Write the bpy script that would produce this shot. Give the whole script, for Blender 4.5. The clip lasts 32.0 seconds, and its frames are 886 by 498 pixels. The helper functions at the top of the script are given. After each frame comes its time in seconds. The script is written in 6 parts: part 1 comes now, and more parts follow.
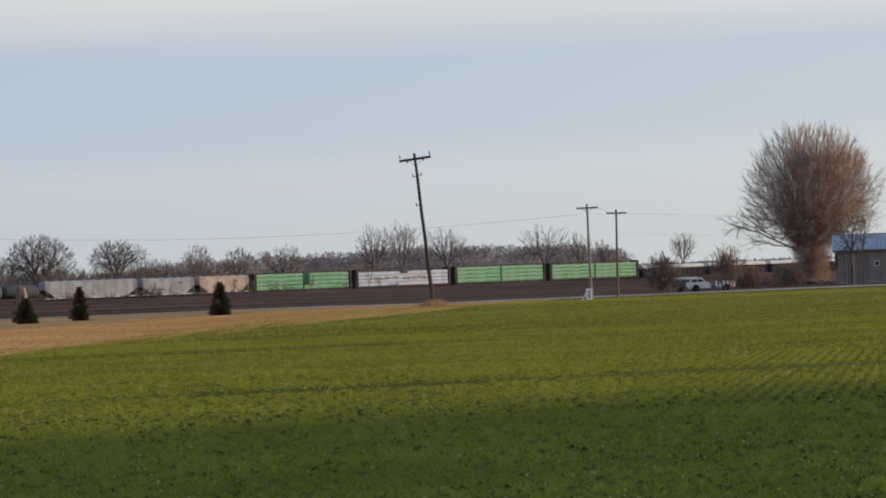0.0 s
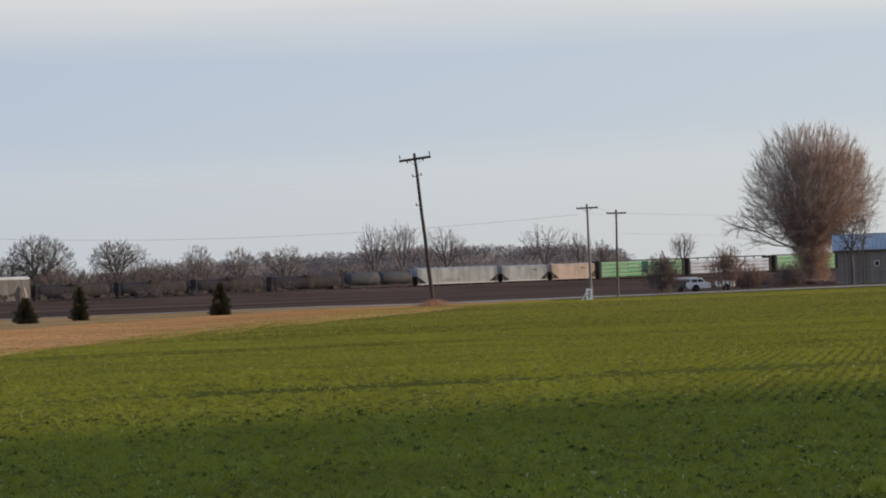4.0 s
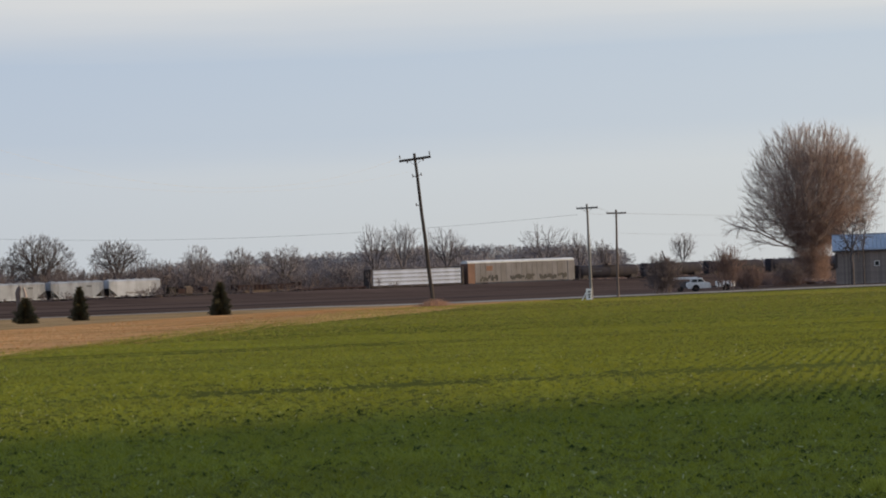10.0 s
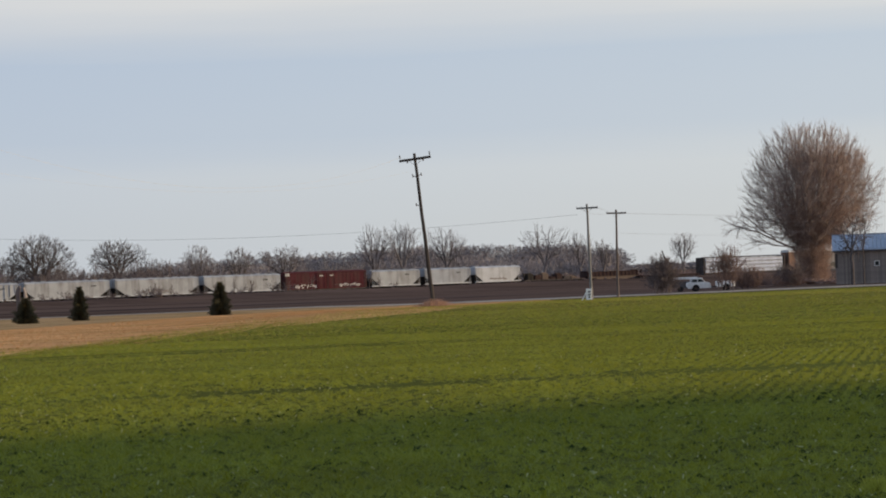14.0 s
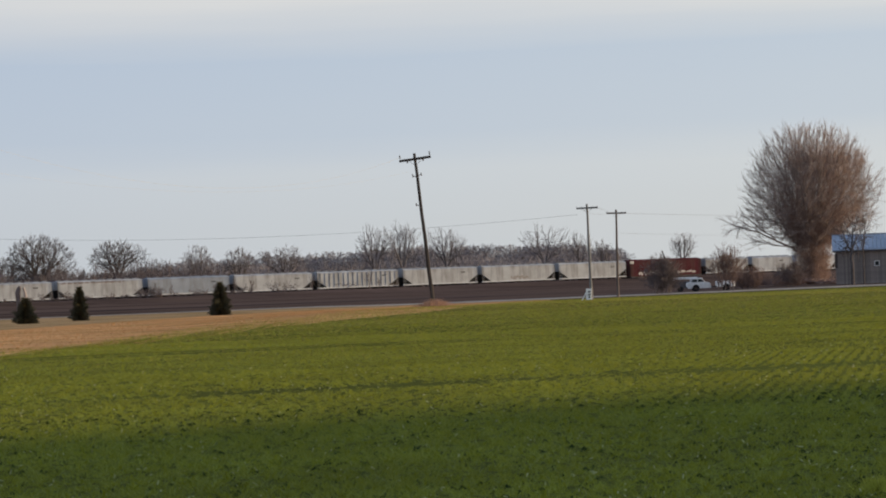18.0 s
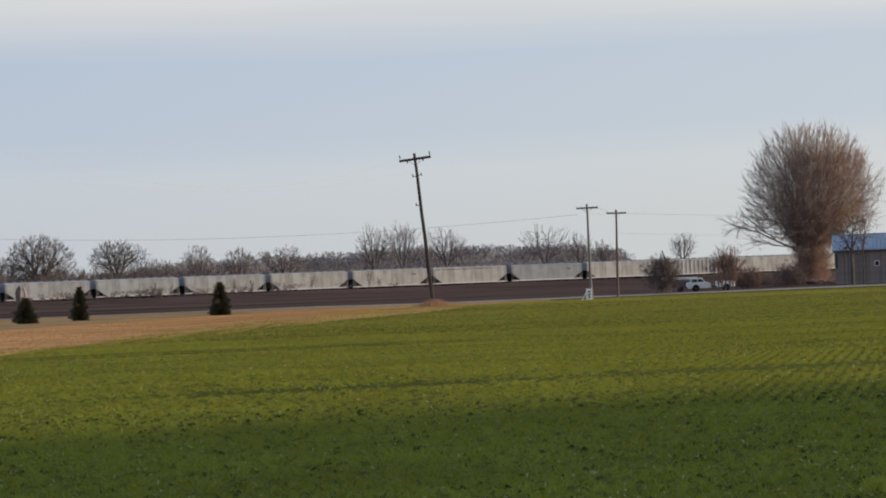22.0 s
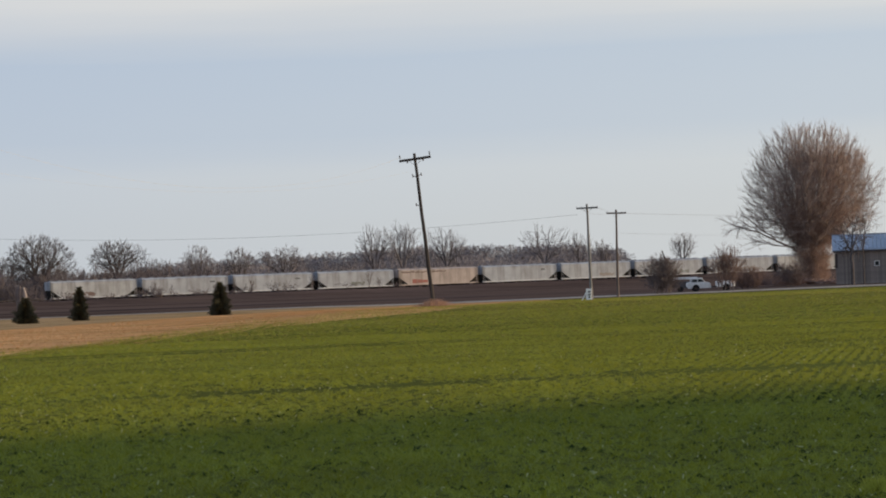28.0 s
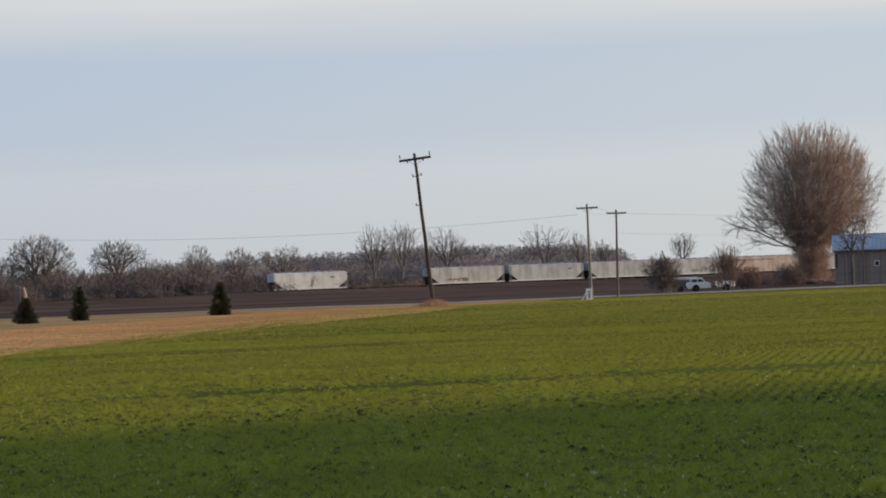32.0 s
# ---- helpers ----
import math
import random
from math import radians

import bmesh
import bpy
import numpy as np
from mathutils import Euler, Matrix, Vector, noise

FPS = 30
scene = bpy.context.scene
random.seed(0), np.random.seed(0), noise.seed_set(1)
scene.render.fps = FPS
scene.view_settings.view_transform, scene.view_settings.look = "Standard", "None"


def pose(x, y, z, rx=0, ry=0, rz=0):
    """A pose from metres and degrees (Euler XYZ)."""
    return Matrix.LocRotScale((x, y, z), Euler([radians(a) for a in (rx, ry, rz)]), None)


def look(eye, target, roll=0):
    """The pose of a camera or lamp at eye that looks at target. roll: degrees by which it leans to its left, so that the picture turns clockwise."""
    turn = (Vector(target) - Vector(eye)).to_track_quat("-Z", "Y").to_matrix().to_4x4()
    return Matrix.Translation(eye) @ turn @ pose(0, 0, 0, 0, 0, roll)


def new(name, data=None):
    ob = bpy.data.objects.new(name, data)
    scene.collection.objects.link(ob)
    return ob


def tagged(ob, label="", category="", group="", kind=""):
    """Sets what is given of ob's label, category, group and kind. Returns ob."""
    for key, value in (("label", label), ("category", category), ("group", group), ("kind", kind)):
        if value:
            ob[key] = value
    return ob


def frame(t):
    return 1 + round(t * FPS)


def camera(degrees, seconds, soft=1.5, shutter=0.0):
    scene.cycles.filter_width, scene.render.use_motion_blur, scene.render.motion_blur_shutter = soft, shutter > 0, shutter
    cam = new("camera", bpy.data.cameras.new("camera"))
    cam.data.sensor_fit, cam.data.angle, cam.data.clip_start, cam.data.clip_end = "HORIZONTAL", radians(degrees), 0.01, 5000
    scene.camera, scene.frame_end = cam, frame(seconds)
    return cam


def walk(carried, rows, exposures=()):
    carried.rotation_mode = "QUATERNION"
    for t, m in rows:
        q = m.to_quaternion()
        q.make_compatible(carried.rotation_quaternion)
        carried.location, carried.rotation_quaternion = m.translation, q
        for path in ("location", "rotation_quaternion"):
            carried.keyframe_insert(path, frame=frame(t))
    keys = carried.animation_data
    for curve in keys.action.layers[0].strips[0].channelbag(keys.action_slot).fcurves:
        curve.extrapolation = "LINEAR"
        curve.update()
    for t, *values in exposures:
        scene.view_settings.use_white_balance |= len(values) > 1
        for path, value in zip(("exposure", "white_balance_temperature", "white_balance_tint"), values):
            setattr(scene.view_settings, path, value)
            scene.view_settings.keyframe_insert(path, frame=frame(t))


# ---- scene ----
from itertools import product

# ---------------------------------------------------------------- camera
# The camera stands still at eye height, zoomed in over the field towards the railway.
cam = camera(17.15, 32.0, soft=1.9)
EYE = (0.0, 0.0, 1.7)
VIEW = look(EYE, (0.0, 1000.0, 1.7 + 8.85), -2.16)
walk(cam, [(0.0, VIEW), (32.0, VIEW)])

# ---------------------------------------------------------------- sky, sun, exposure
scene.view_settings.exposure = 0.0
SUN_TURN, SUN_HEIGHT = 100.0, 9.0        # degrees from straight behind the camera round by the right, degrees above the horizon
world = bpy.data.worlds.new("evening_sky")
scene.world = world
world.use_nodes = True
wn, wl = world.node_tree.nodes, world.node_tree.links
wn.clear()
w_out = wn.new("ShaderNodeOutputWorld")
w_sky = wn.new("ShaderNodeTexSky")
w_sky.sky_type = "NISHITA"
w_sky.sun_disc = False
w_sky.sun_elevation = radians(SUN_HEIGHT)
w_sky.sun_rotation = radians(180 - SUN_TURN)
w_sky.air_density, w_sky.dust_density, w_sky.ozone_density = 1.0, 2.0, 1.5
w_bg = wn.new("ShaderNodeBackground")
w_bg.inputs["Strength"].default_value = 0.1
# thin high cloud in long flat veils over the whole sky
w_tc = wn.new("ShaderNodeTexCoord")
w_map = wn.new("ShaderNodeMapping")
w_map.inputs["Scale"].default_value = (2.2, 2.2, 34.0)
w_noise = wn.new("ShaderNodeTexNoise")
w_noise.inputs["Scale"].default_value = 1.0
w_noise.inputs["Detail"].default_value = 5.0
w_sep = wn.new("ShaderNodeSeparateXYZ")
w_ramp = wn.new("ShaderNodeValToRGB")
w_add = wn.new("ShaderNodeMath")
w_add.operation = "MULTIPLY_ADD"
w_add.inputs[1].default_value = 0.028
w_mix = wn.new("ShaderNodeMix")
w_mix.data_type = "RGBA"
w_mix.inputs[0].default_value = 0.93
wl.new(w_tc.outputs["Generated"], w_map.inputs["Vector"])
wl.new(w_map.outputs["Vector"], w_noise.inputs["Vector"])
wl.new(w_tc.outputs["Generated"], w_sep.inputs["Vector"])
wl.new(w_noise.outputs["Fac"], w_add.inputs[0])
wl.new(w_sep.outputs["Z"], w_add.inputs[2])
wl.new(w_add.outputs["Value"], w_ramp.inputs["Fac"])
# veil colour by height: milky low down, blue-grey above, a pale sheet of cloud, then blue-grey again
w_ramp.color_ramp.elements[0].position = 0.0
w_ramp.color_ramp.elements[0].color = (6.0, 6.3, 6.55, 1)
w_ramp.color_ramp.elements[1].position = 1.0
w_ramp.color_ramp.elements[1].color = (2.7, 3.9, 5.9, 1)
for where, col in ((0.030, (6.05, 6.4, 6.65, 1)), (0.052, (6.15, 6.6, 7.0, 1)), (0.066, (5.45, 6.15, 7.0, 1)), (0.090, (5.2, 6.0, 7.05, 1)), (0.0995, (6.2, 6.6, 7.1, 1)),
                   (0.1065, (7.5, 7.5, 7.4, 1)), (0.125, (7.5, 7.5, 7.4, 1)), (0.25, (4.6, 5.3, 6.4, 1))):
    el = w_ramp.color_ramp.elements.new(where)
    el.color = col
# the veil is paler on the sun's side
w_side = wn.new("ShaderNodeMapRange")
w_side.inputs["From Min"].default_value, w_side.inputs["From Max"].default_value = -0.20, 0.16
w_tone = wn.new("ShaderNodeMix")
w_tone.data_type = "RGBA"
w_tone.inputs[6].default_value = (0.925, 0.945, 0.985, 1)
w_tone.inputs[7].default_value = (1.07, 1.05, 1.015, 1)
w_veil = wn.new("ShaderNodeMix")
w_veil.data_type, w_veil.blend_type = "RGBA", "MULTIPLY"
w_veil.inputs[0].default_value = 1.0
wl.new(w_sep.outputs["X"], w_side.inputs["Value"])
wl.new(w_side.outputs["Result"], w_tone.inputs[0])
wl.new(w_ramp.outputs["Color"], w_veil.inputs[6])
wl.new(w_tone.outputs[2], w_veil.inputs[7])
wl.new(w_sky.outputs["Color"], w_mix.inputs[6])
wl.new(w_veil.outputs[2], w_mix.inputs[7])
wl.new(w_mix.outputs[2], w_bg.inputs["Color"])
wl.new(w_bg.outputs["Background"], w_out.inputs["Surface"])

sun = new("sun", bpy.data.lights.new("sun", "SUN"))
sun.data.energy, sun.data.angle, sun.data.color = 5.0, radians(3.2), (1.0, 0.755, 0.455)
sun_way = Vector((math.sin(radians(SUN_TURN)) * math.cos(radians(SUN_HEIGHT)), -math.cos(radians(SUN_TURN)) * math.cos(radians(SUN_HEIGHT)), math.sin(radians(SUN_HEIGHT))))
sun.matrix_basis = look(sun_way * 100, (0, 0, 0))


# ---------------------------------------------------------------- materials
def material(name, colour, rough=0.7, metal=0.0, vary=0.25, size=1.0, fine=12.0, dirt=None, dirt_amount=0.35, bump=0.3, stretch=(1, 1, 1), rnd=0.0, streaks=0.0):
    """A worn surface: two scales of mottling, stains of a dirt colour, fine relief."""
    m = bpy.data.materials.new(name)
    m.use_nodes = True
    n, l = m.node_tree.nodes, m.node_tree.links
    b = n["Principled BSDF"]
    b.inputs["Roughness"].default_value = rough
    b.inputs["Metallic"].default_value = metal
    b.inputs["Specular IOR Level"].default_value = 0.4 if rough < 0.84 else 0.0
    tc = n.new("ShaderNodeTexCoord")
    mp = n.new("ShaderNodeMapping")
    mp.inputs["Scale"].default_value = stretch
    l.new(tc.outputs["Object"], mp.inputs["Vector"])
    big = n.new("ShaderNodeTexNoise")
    big.inputs["Scale"].default_value = size
    big.inputs["Detail"].default_value = 4.0
    small = n.new("ShaderNodeTexNoise")
    small.inputs["Scale"].default_value = fine
    small.inputs["Detail"].default_value = 3.0
    for t in (big, small):
        l.new(mp.outputs["Vector"], t.inputs["Vector"])
    r1 = n.new("ShaderNodeMapRange")
    r1.inputs["From Min"].default_value, r1.inputs["From Max"].default_value = 0.3, 0.7
    r1.inputs["To Min"].default_value, r1.inputs["To Max"].default_value = 1 - vary, 1 + vary
    l.new(big.outputs["Fac"], r1.inputs["Value"])
    r2 = n.new("ShaderNodeMapRange")
    r2.inputs["From Min"].default_value, r2.inputs["From Max"].default_value = 0.3, 0.7
    r2.inputs["To Min"].default_value, r2.inputs["To Max"].default_value = 1 - vary * 0.6, 1 + vary * 0.6
    l.new(small.outputs["Fac"], r2.inputs["Value"])
    mul = n.new("ShaderNodeMath")
    mul.operation = "MULTIPLY"
    l.new(r1.outputs["Result"], mul.inputs[0])
    l.new(r2.outputs["Result"], mul.inputs[1])
    last = mul.outputs["Value"]
    if rnd:
        info = n.new("ShaderNodeObjectInfo")
        r3 = n.new("ShaderNodeMapRange")
        r3.inputs["To Min"].default_value, r3.inputs["To Max"].default_value = 1 - rnd, 1 + rnd
        l.new(info.outputs["Random"], r3.inputs["Value"])
        mu = n.new("ShaderNodeMath")
        mu.operation = "MULTIPLY"
        l.new(last, mu.inputs[0])
        l.new(r3.outputs["Result"], mu.inputs[1])
        last = mu.outputs["Value"]
    tint = n.new("ShaderNodeMix")
    tint.data_type, tint.blend_type = "RGBA", "MULTIPLY"
    tint.inputs[0].default_value = 1.0
    tint.inputs[6].default_value = (*colour, 1)
    l.new(last, tint.inputs[7])
    out = tint.outputs[2]
    if dirt:
        dm = n.new("ShaderNodeMapping")
        dm.inputs["Scale"].default_value = (1, 1, 0.18) if streaks else (1, 1, 1)
        l.new(tc.outputs["Object"], dm.inputs["Vector"])
        dn = n.new("ShaderNodeTexNoise")
        dn.inputs["Scale"].default_value = size * 1.7
        dn.inputs["Detail"].default_value = 6.0
        l.new(dm.outputs["Vector"], dn.inputs["Vector"])
        dr = n.new("ShaderNodeMapRange")
        dr.inputs["From Min"].default_value, dr.inputs["From Max"].default_value = 0.45, 0.75
        dr.inputs["To Min"].default_value, dr.inputs["To Max"].default_value = 0.0, dirt_amount * 1.6
        l.new(dn.outputs["Fac"], dr.inputs["Value"])
        mx = n.new("ShaderNodeMix")
        mx.data_type = "RGBA"
        l.new(dr.outputs["Result"], mx.inputs[0])
        l.new(out, mx.inputs[6])
        mx.inputs[7].default_value = (*dirt, 1)
        out = mx.outputs[2]
    l.new(out, b.inputs["Base Color"])
    if bump:
        bp = n.new("ShaderNodeBump")
        bp.inputs["Strength"].default_value = bump
        bp.inputs["Distance"].default_value = 0.02
        l.new(small.outputs["Fac"], bp.inputs["Height"])
        l.new(bp.outputs["Normal"], b.inputs["Normal"])
    return m


GRIME = (0.10, 0.085, 0.07)
M_SOIL = material("ploughed_soil", (0.096, 0.067, 0.058), 0.95, vary=0.45, size=0.03, fine=0.6, dirt=(0.125, 0.086, 0.068), dirt_amount=0.45, bump=0.6, stretch=(0.35, 1.6, 1))
M_FIELD = material("wheat_soil", (0.096, 0.104, 0.026), 0.95, vary=0.25, size=0.06, fine=3.0, dirt=(0.066, 0.070, 0.028), dirt_amount=0.4, bump=0.5)
M_LAWN = material("winter_grass", (0.56, 0.322, 0.155), 0.95, vary=0.16, size=0.12, fine=2.5, dirt=(0.30, 0.20, 0.075), dirt_amount=0.55, bump=0.3, stretch=(0.6, 1, 1))
M_ROUGH = material("rough_grass", (0.40, 0.27, 0.15), 0.95, vary=0.22, size=0.12, fine=2.5, dirt=(0.15, 0.13, 0.06), dirt_amount=0.5, bump=0.3, stretch=(0.5, 1, 1))
M_VERGE = material("gravel_shoulder", (0.44, 0.38, 0.32), 0.95, vary=0.25, size=0.3, fine=4.0, dirt=(0.20, 0.16, 0.10), dirt_amount=0.5)
M_ROAD = material("road_asphalt", (0.40, 0.37, 0.335), 0.9, vary=0.2, size=0.2, fine=8.0, dirt=(0.28, 0.26, 0.24), dirt_amount=0.4)
M_BALLAST = material("ballast", (0.088, 0.074, 0.067), 0.95, vary=0.35, size=0.6, fine=9.0, bump=0.8)
M_RAIL = material("rail_steel", (0.07, 0.05, 0.042), 0.9, 0.0, size=2.0)
M_TIE = material("tie_wood", (0.07, 0.055, 0.045), 0.9, size=2.0, rnd=0.3)
M_BARK = material("tree_bark", (0.15, 0.105, 0.08), 0.95, vary=0.3, size=0.8, fine=6.0, bump=0.6)
M_TWIG = material("bare_twigs", (0.345, 0.270, 0.238), 0.95, vary=0.25, size=0.25, fine=3.0, bump=0.0)
M_BARK_GREY = material("grey_bark", (0.108, 0.094, 0.092), 0.95, vary=0.3, size=0.8, fine=6.0, bump=0.4)
M_TWIG_GREY = material("grey_twigs", (0.128, 0.112, 0.112), 0.95, vary=0.3, size=0.15, fine=2.0, bump=0.0)
M_SCRUB = material("scrub_twigs", (0.190, 0.136, 0.124), 0.95, vary=0.25, size=0.4, fine=3.0, bump=0.0)
M_BRUSH = material("brush_twigs", (0.158, 0.131, 0.130), 0.95, vary=0.35, size=0.1, fine=1.2, bump=0.0)
# haze and light among the stems are put into this paler twig colour
M_EDGE = material("hazy_woods_edge_twigs", (0.290, 0.260, 0.266), 0.95, vary=0.2, size=0.02, fine=0.2, bump=0.0)
M_DRYBRUSH = material("dry_brush_twigs", (0.30, 0.225, 0.205), 0.95, vary=0.25, size=0.05, fine=0.6, bump=0.0)
# distance haze is put into the colour of the far twigs
M_FAR = material("hazy_far_woods_twigs", (0.252, 0.231, 0.242), 0.95, vary=0.15, size=0.02, fine=0.2, bump=0.0)
M_NEEDLE = material("conifer_needles", (0.088, 0.086, 0.058), 0.9, vary=0.3, size=1.8, fine=9.0, dirt=(0.12, 0.088, 0.06), dirt_amount=0.45, bump=0.0)
M_POLE_MID = material("brown_pole_wood", (0.155, 0.126, 0.112), 0.9, vary=0.3, size=1.5, fine=14.0, stretch=(1, 1, 0.1))
M_POLE = material("pole_wood", (0.068, 0.060, 0.056), 0.9, vary=0.3, size=1.5, fine=14.0, stretch=(1, 1, 0.1))
M_POLE_PALE = material("pale_pole_wood", (0.24, 0.23, 0.225), 0.9, vary=0.3, size=1.5, fine=14.0, stretch=(1, 1, 0.1))
M_WIRE = material("wire_metal", (0.30, 0.30, 0.31), 0.6, 0.3, bump=0.0)
M_INSUL = material("insulator_glaze", (0.12, 0.10, 0.10), 0.25, bump=0.0)
M_DARK = material("dark_steel", (0.088, 0.077, 0.075), 0.85, 0.0, dirt=(0.07, 0.055, 0.045), dirt_amount=0.4)
M_WHEEL = material("wheel_steel", (0.062, 0.053, 0.050), 0.85, 0.0)
M_SIGN = material("white_board", (0.84, 0.83, 0.82), 0.6, vary=0.08, size=2.0, dirt=(0.4, 0.36, 0.3), dirt_amount=0.2)


# ---------------------------------------------------------------- mesh tools
def part(name, bm, mat, parent=None, label="", smooth=False):
    """One mesh object of a bmesh, under a thing or under a part."""
    me = bpy.data.meshes.new(name)
    bm.to_mesh(me)
    bm.free()
    if smooth:
        me.polygons.foreach_set("use_smooth", [True] * len(me.polygons))
    for one in mat if isinstance(mat, (list, tuple)) else (mat,):
        me.materials.append(one)
    ob = new(name, me)
    if parent:
        ob.parent = parent
    if label:
        tagged(ob, label)
    return ob


def again(name, ob, parent, m=None):
    """Another object on the mesh of ob."""
    o = new(name, ob.data)
    o.parent = parent
    if m is not None:
        o.matrix_basis = m
    return o


def empty(name, m, label, category, group="", kind=""):
    ob = new(name)
    ob.empty_display_size = 0.2
    ob.matrix_basis = m
    return tagged(ob, label, category, group, kind)


def box(bm, x0, x1, y0, y1, z0, z1, bevel=0.0, m=None):
    vs = [bm.verts.new((x, y, z)) for x, y, z in product((x0, x1), (y0, y1), (z0, z1))]
    fs = [bm.faces.new([vs[i] for i in q]) for q in ((0, 1, 3, 2), (4, 6, 7, 5), (0, 4, 5, 1), (2, 3, 7, 6), (0, 2, 6, 4), (1, 5, 7, 3))]
    if bevel:
        edges = list({e for f in fs for e in f.edges})
        res = bmesh.ops.bevel(bm, geom=edges, offset=bevel, segments=1, affect="EDGES")
        vs = list({v for f in res["faces"] for v in f.verts} | {v for v in vs if v.is_valid})
    if m is not None:
        bmesh.ops.transform(bm, matrix=m, verts=[v for v in vs if v.is_valid])
    return bm


def rod(bm, a, b, r0, r1=None, sides=8, caps=True):
    """A tapered round bar from a to b."""
    a, b = Vector(a), Vector(b)
    r1 = r0 if r1 is None else r1
    q = (b - a).to_track_quat("Z", "Y")
    rings = []
    for p, r in ((a, r0), (b, r1)):
        rings.append([bm.verts.new(p + q @ Vector((r * math.cos(2 * math.pi * i / sides), r * math.sin(2 * math.pi * i / sides), 0))) for i in range(sides)])
    for i in range(sides):
        j = (i + 1) % sides
        bm.faces.new((rings[0][i], rings[0][j], rings[1][j], rings[1][i]))
    if caps:
        bm.faces.new(rings[0][::-1])
        bm.faces.new(rings[1])
    return bm


def loft(bm, rings, closed=True):
    """Skin through rings of equally many points, with both ends closed."""
    vs = [[bm.verts.new(p) for p in ring] for ring in rings]
    n = len(vs[0])
    for a, b in zip(vs, vs[1:]):
        for i in range(n if closed else n - 1):
            j = (i + 1) % n
            bm.faces.new((a[i], a[j], b[j], b[i]))
    if closed:
        bm.faces.new(vs[0][::-1])
        bm.faces.new(vs[-1])
    return bm


def raw_mesh(name, verts, faces, mat, smooth=False):
    """A mesh object from arrays; faces all with equally many corners."""
    me = bpy.data.meshes.new(name)
    verts, faces = np.asarray(verts, dtype=np.float32), np.asarray(faces, dtype=np.int32)
    k = faces.shape[1]
    me.vertices.add(len(verts))
    me.vertices.foreach_set("co", verts.ravel())
    me.loops.add(faces.size)
    me.loops.foreach_set("vertex_index", faces.ravel())
    me.polygons.add(len(faces))
    me.polygons.foreach_set("loop_start", np.arange(0, faces.size, k, dtype=np.int32))
    me.update(calc_edges=True)
    me.validate()
    if smooth:
        me.polygons.foreach_set("use_smooth", [True] * len(me.polygons))
    me.materials.append(mat)
    return new(name, me)


def stick_arrays(p0, p1, r0, r1, sides=3):
    """Vertices and quads of many tapered sticks at once."""
    p0, p1 = np.asarray(p0, float), np.asarray(p1, float)
    r0, r1 = np.asarray(r0, float), np.asarray(r1, float)
    d = p1 - p0
    d /= np.maximum(np.linalg.norm(d, axis=1, keepdims=True), 1e-9)
    ref = np.where(np.abs(d[:, 2:3]) > 0.9, np.array([[1.0, 0, 0]]), np.array([[0, 0, 1.0]]))
    u = np.cross(d, ref)
    u /= np.linalg.norm(u, axis=1, keepdims=True)
    v = np.cross(d, u)
    rings = []
    for p, r in ((p0, r0), (p1, r1)):
        for i in range(sides):
            a = 2 * math.pi * i / sides
            rings.append(p + r[:, None] * (math.cos(a) * u + math.sin(a) * v))
    verts = np.stack(rings, axis=1).reshape(-1, 3)
    base = (np.arange(len(p0)) * 2 * sides)[:, None, None]
    quads = np.array([[i, (i + 1) % sides, sides + (i + 1) % sides, sides + i] for i in range(sides)])[None]
    return verts, (base + quads).reshape(-1, 4)


def blade_arrays(p0, p1, r0, r1, seed=0):
    """Vertices and triangles of many far-off thin twigs, each a tapered sliver turned its own way."""
    p0, p1 = np.asarray(p0, float), np.asarray(p1, float)
    d = p1 - p0
    d /= np.maximum(np.linalg.norm(d, axis=1, keepdims=True), 1e-9)
    u = np.cross(d, np.random.RandomState(seed).normal(0, 1, d.shape))
    u /= np.maximum(np.linalg.norm(u, axis=1, keepdims=True), 1e-9)
    a, b = u * np.asarray(r0)[:, None] * 1.3, u * np.asarray(r1)[:, None] * 1.3
    verts = np.stack([p0 - a, p0 + a, p1 + b, p1 - b], axis=1).reshape(-1, 3)
    return verts, np.arange(len(verts)).reshape(-1, 4)


def ease(a, b, x):
    t = np.clip((x - a) / (b - a), 0.0, 1.0)
    return t * t * (3 - 2 * t)


# ---------------------------------------------------------------- lie of the land
TRACK_Y0, TRACK_TURN = 626.5, 30.0       # the railway: where it crosses the line of sight, and its turn
TRACK_WAY = Vector((math.cos(radians(TRACK_TURN)), math.sin(radians(TRACK_TURN)), 0))
TRACK_SIDE = Vector((-TRACK_WAY.y, TRACK_WAY.x, 0))
RAIL_Z = -1.30
RIGHT_Y = (-5000, 150, 170, 217, 250, 306, 340, 372, 450, 560, 6000)
RIGHT_Z = (0, 0, -0.14, -0.62, -0.96, -1.53, -1.63, -1.55, -1.50, -1.55, -1.55)
LEFT_Y = (-5000, 80, 310, 335, 450, 560, 6000)
LEFT_Z = (0, 0, -1.36, -1.46, -1.50, -1.55, -1.55)


def land(x, y):
    """Height of the ground: the wheat field, a slight fall to the road, the low ploughed land behind it."""
    x, y = np.asarray(x, float), np.asarray(y, float)
    k = ease(-17.0, -3.0, x)
    return k * np.interp(y, RIGHT_Y, RIGHT_Z) + (1 - k) * np.interp(y, LEFT_Y, LEFT_Z)


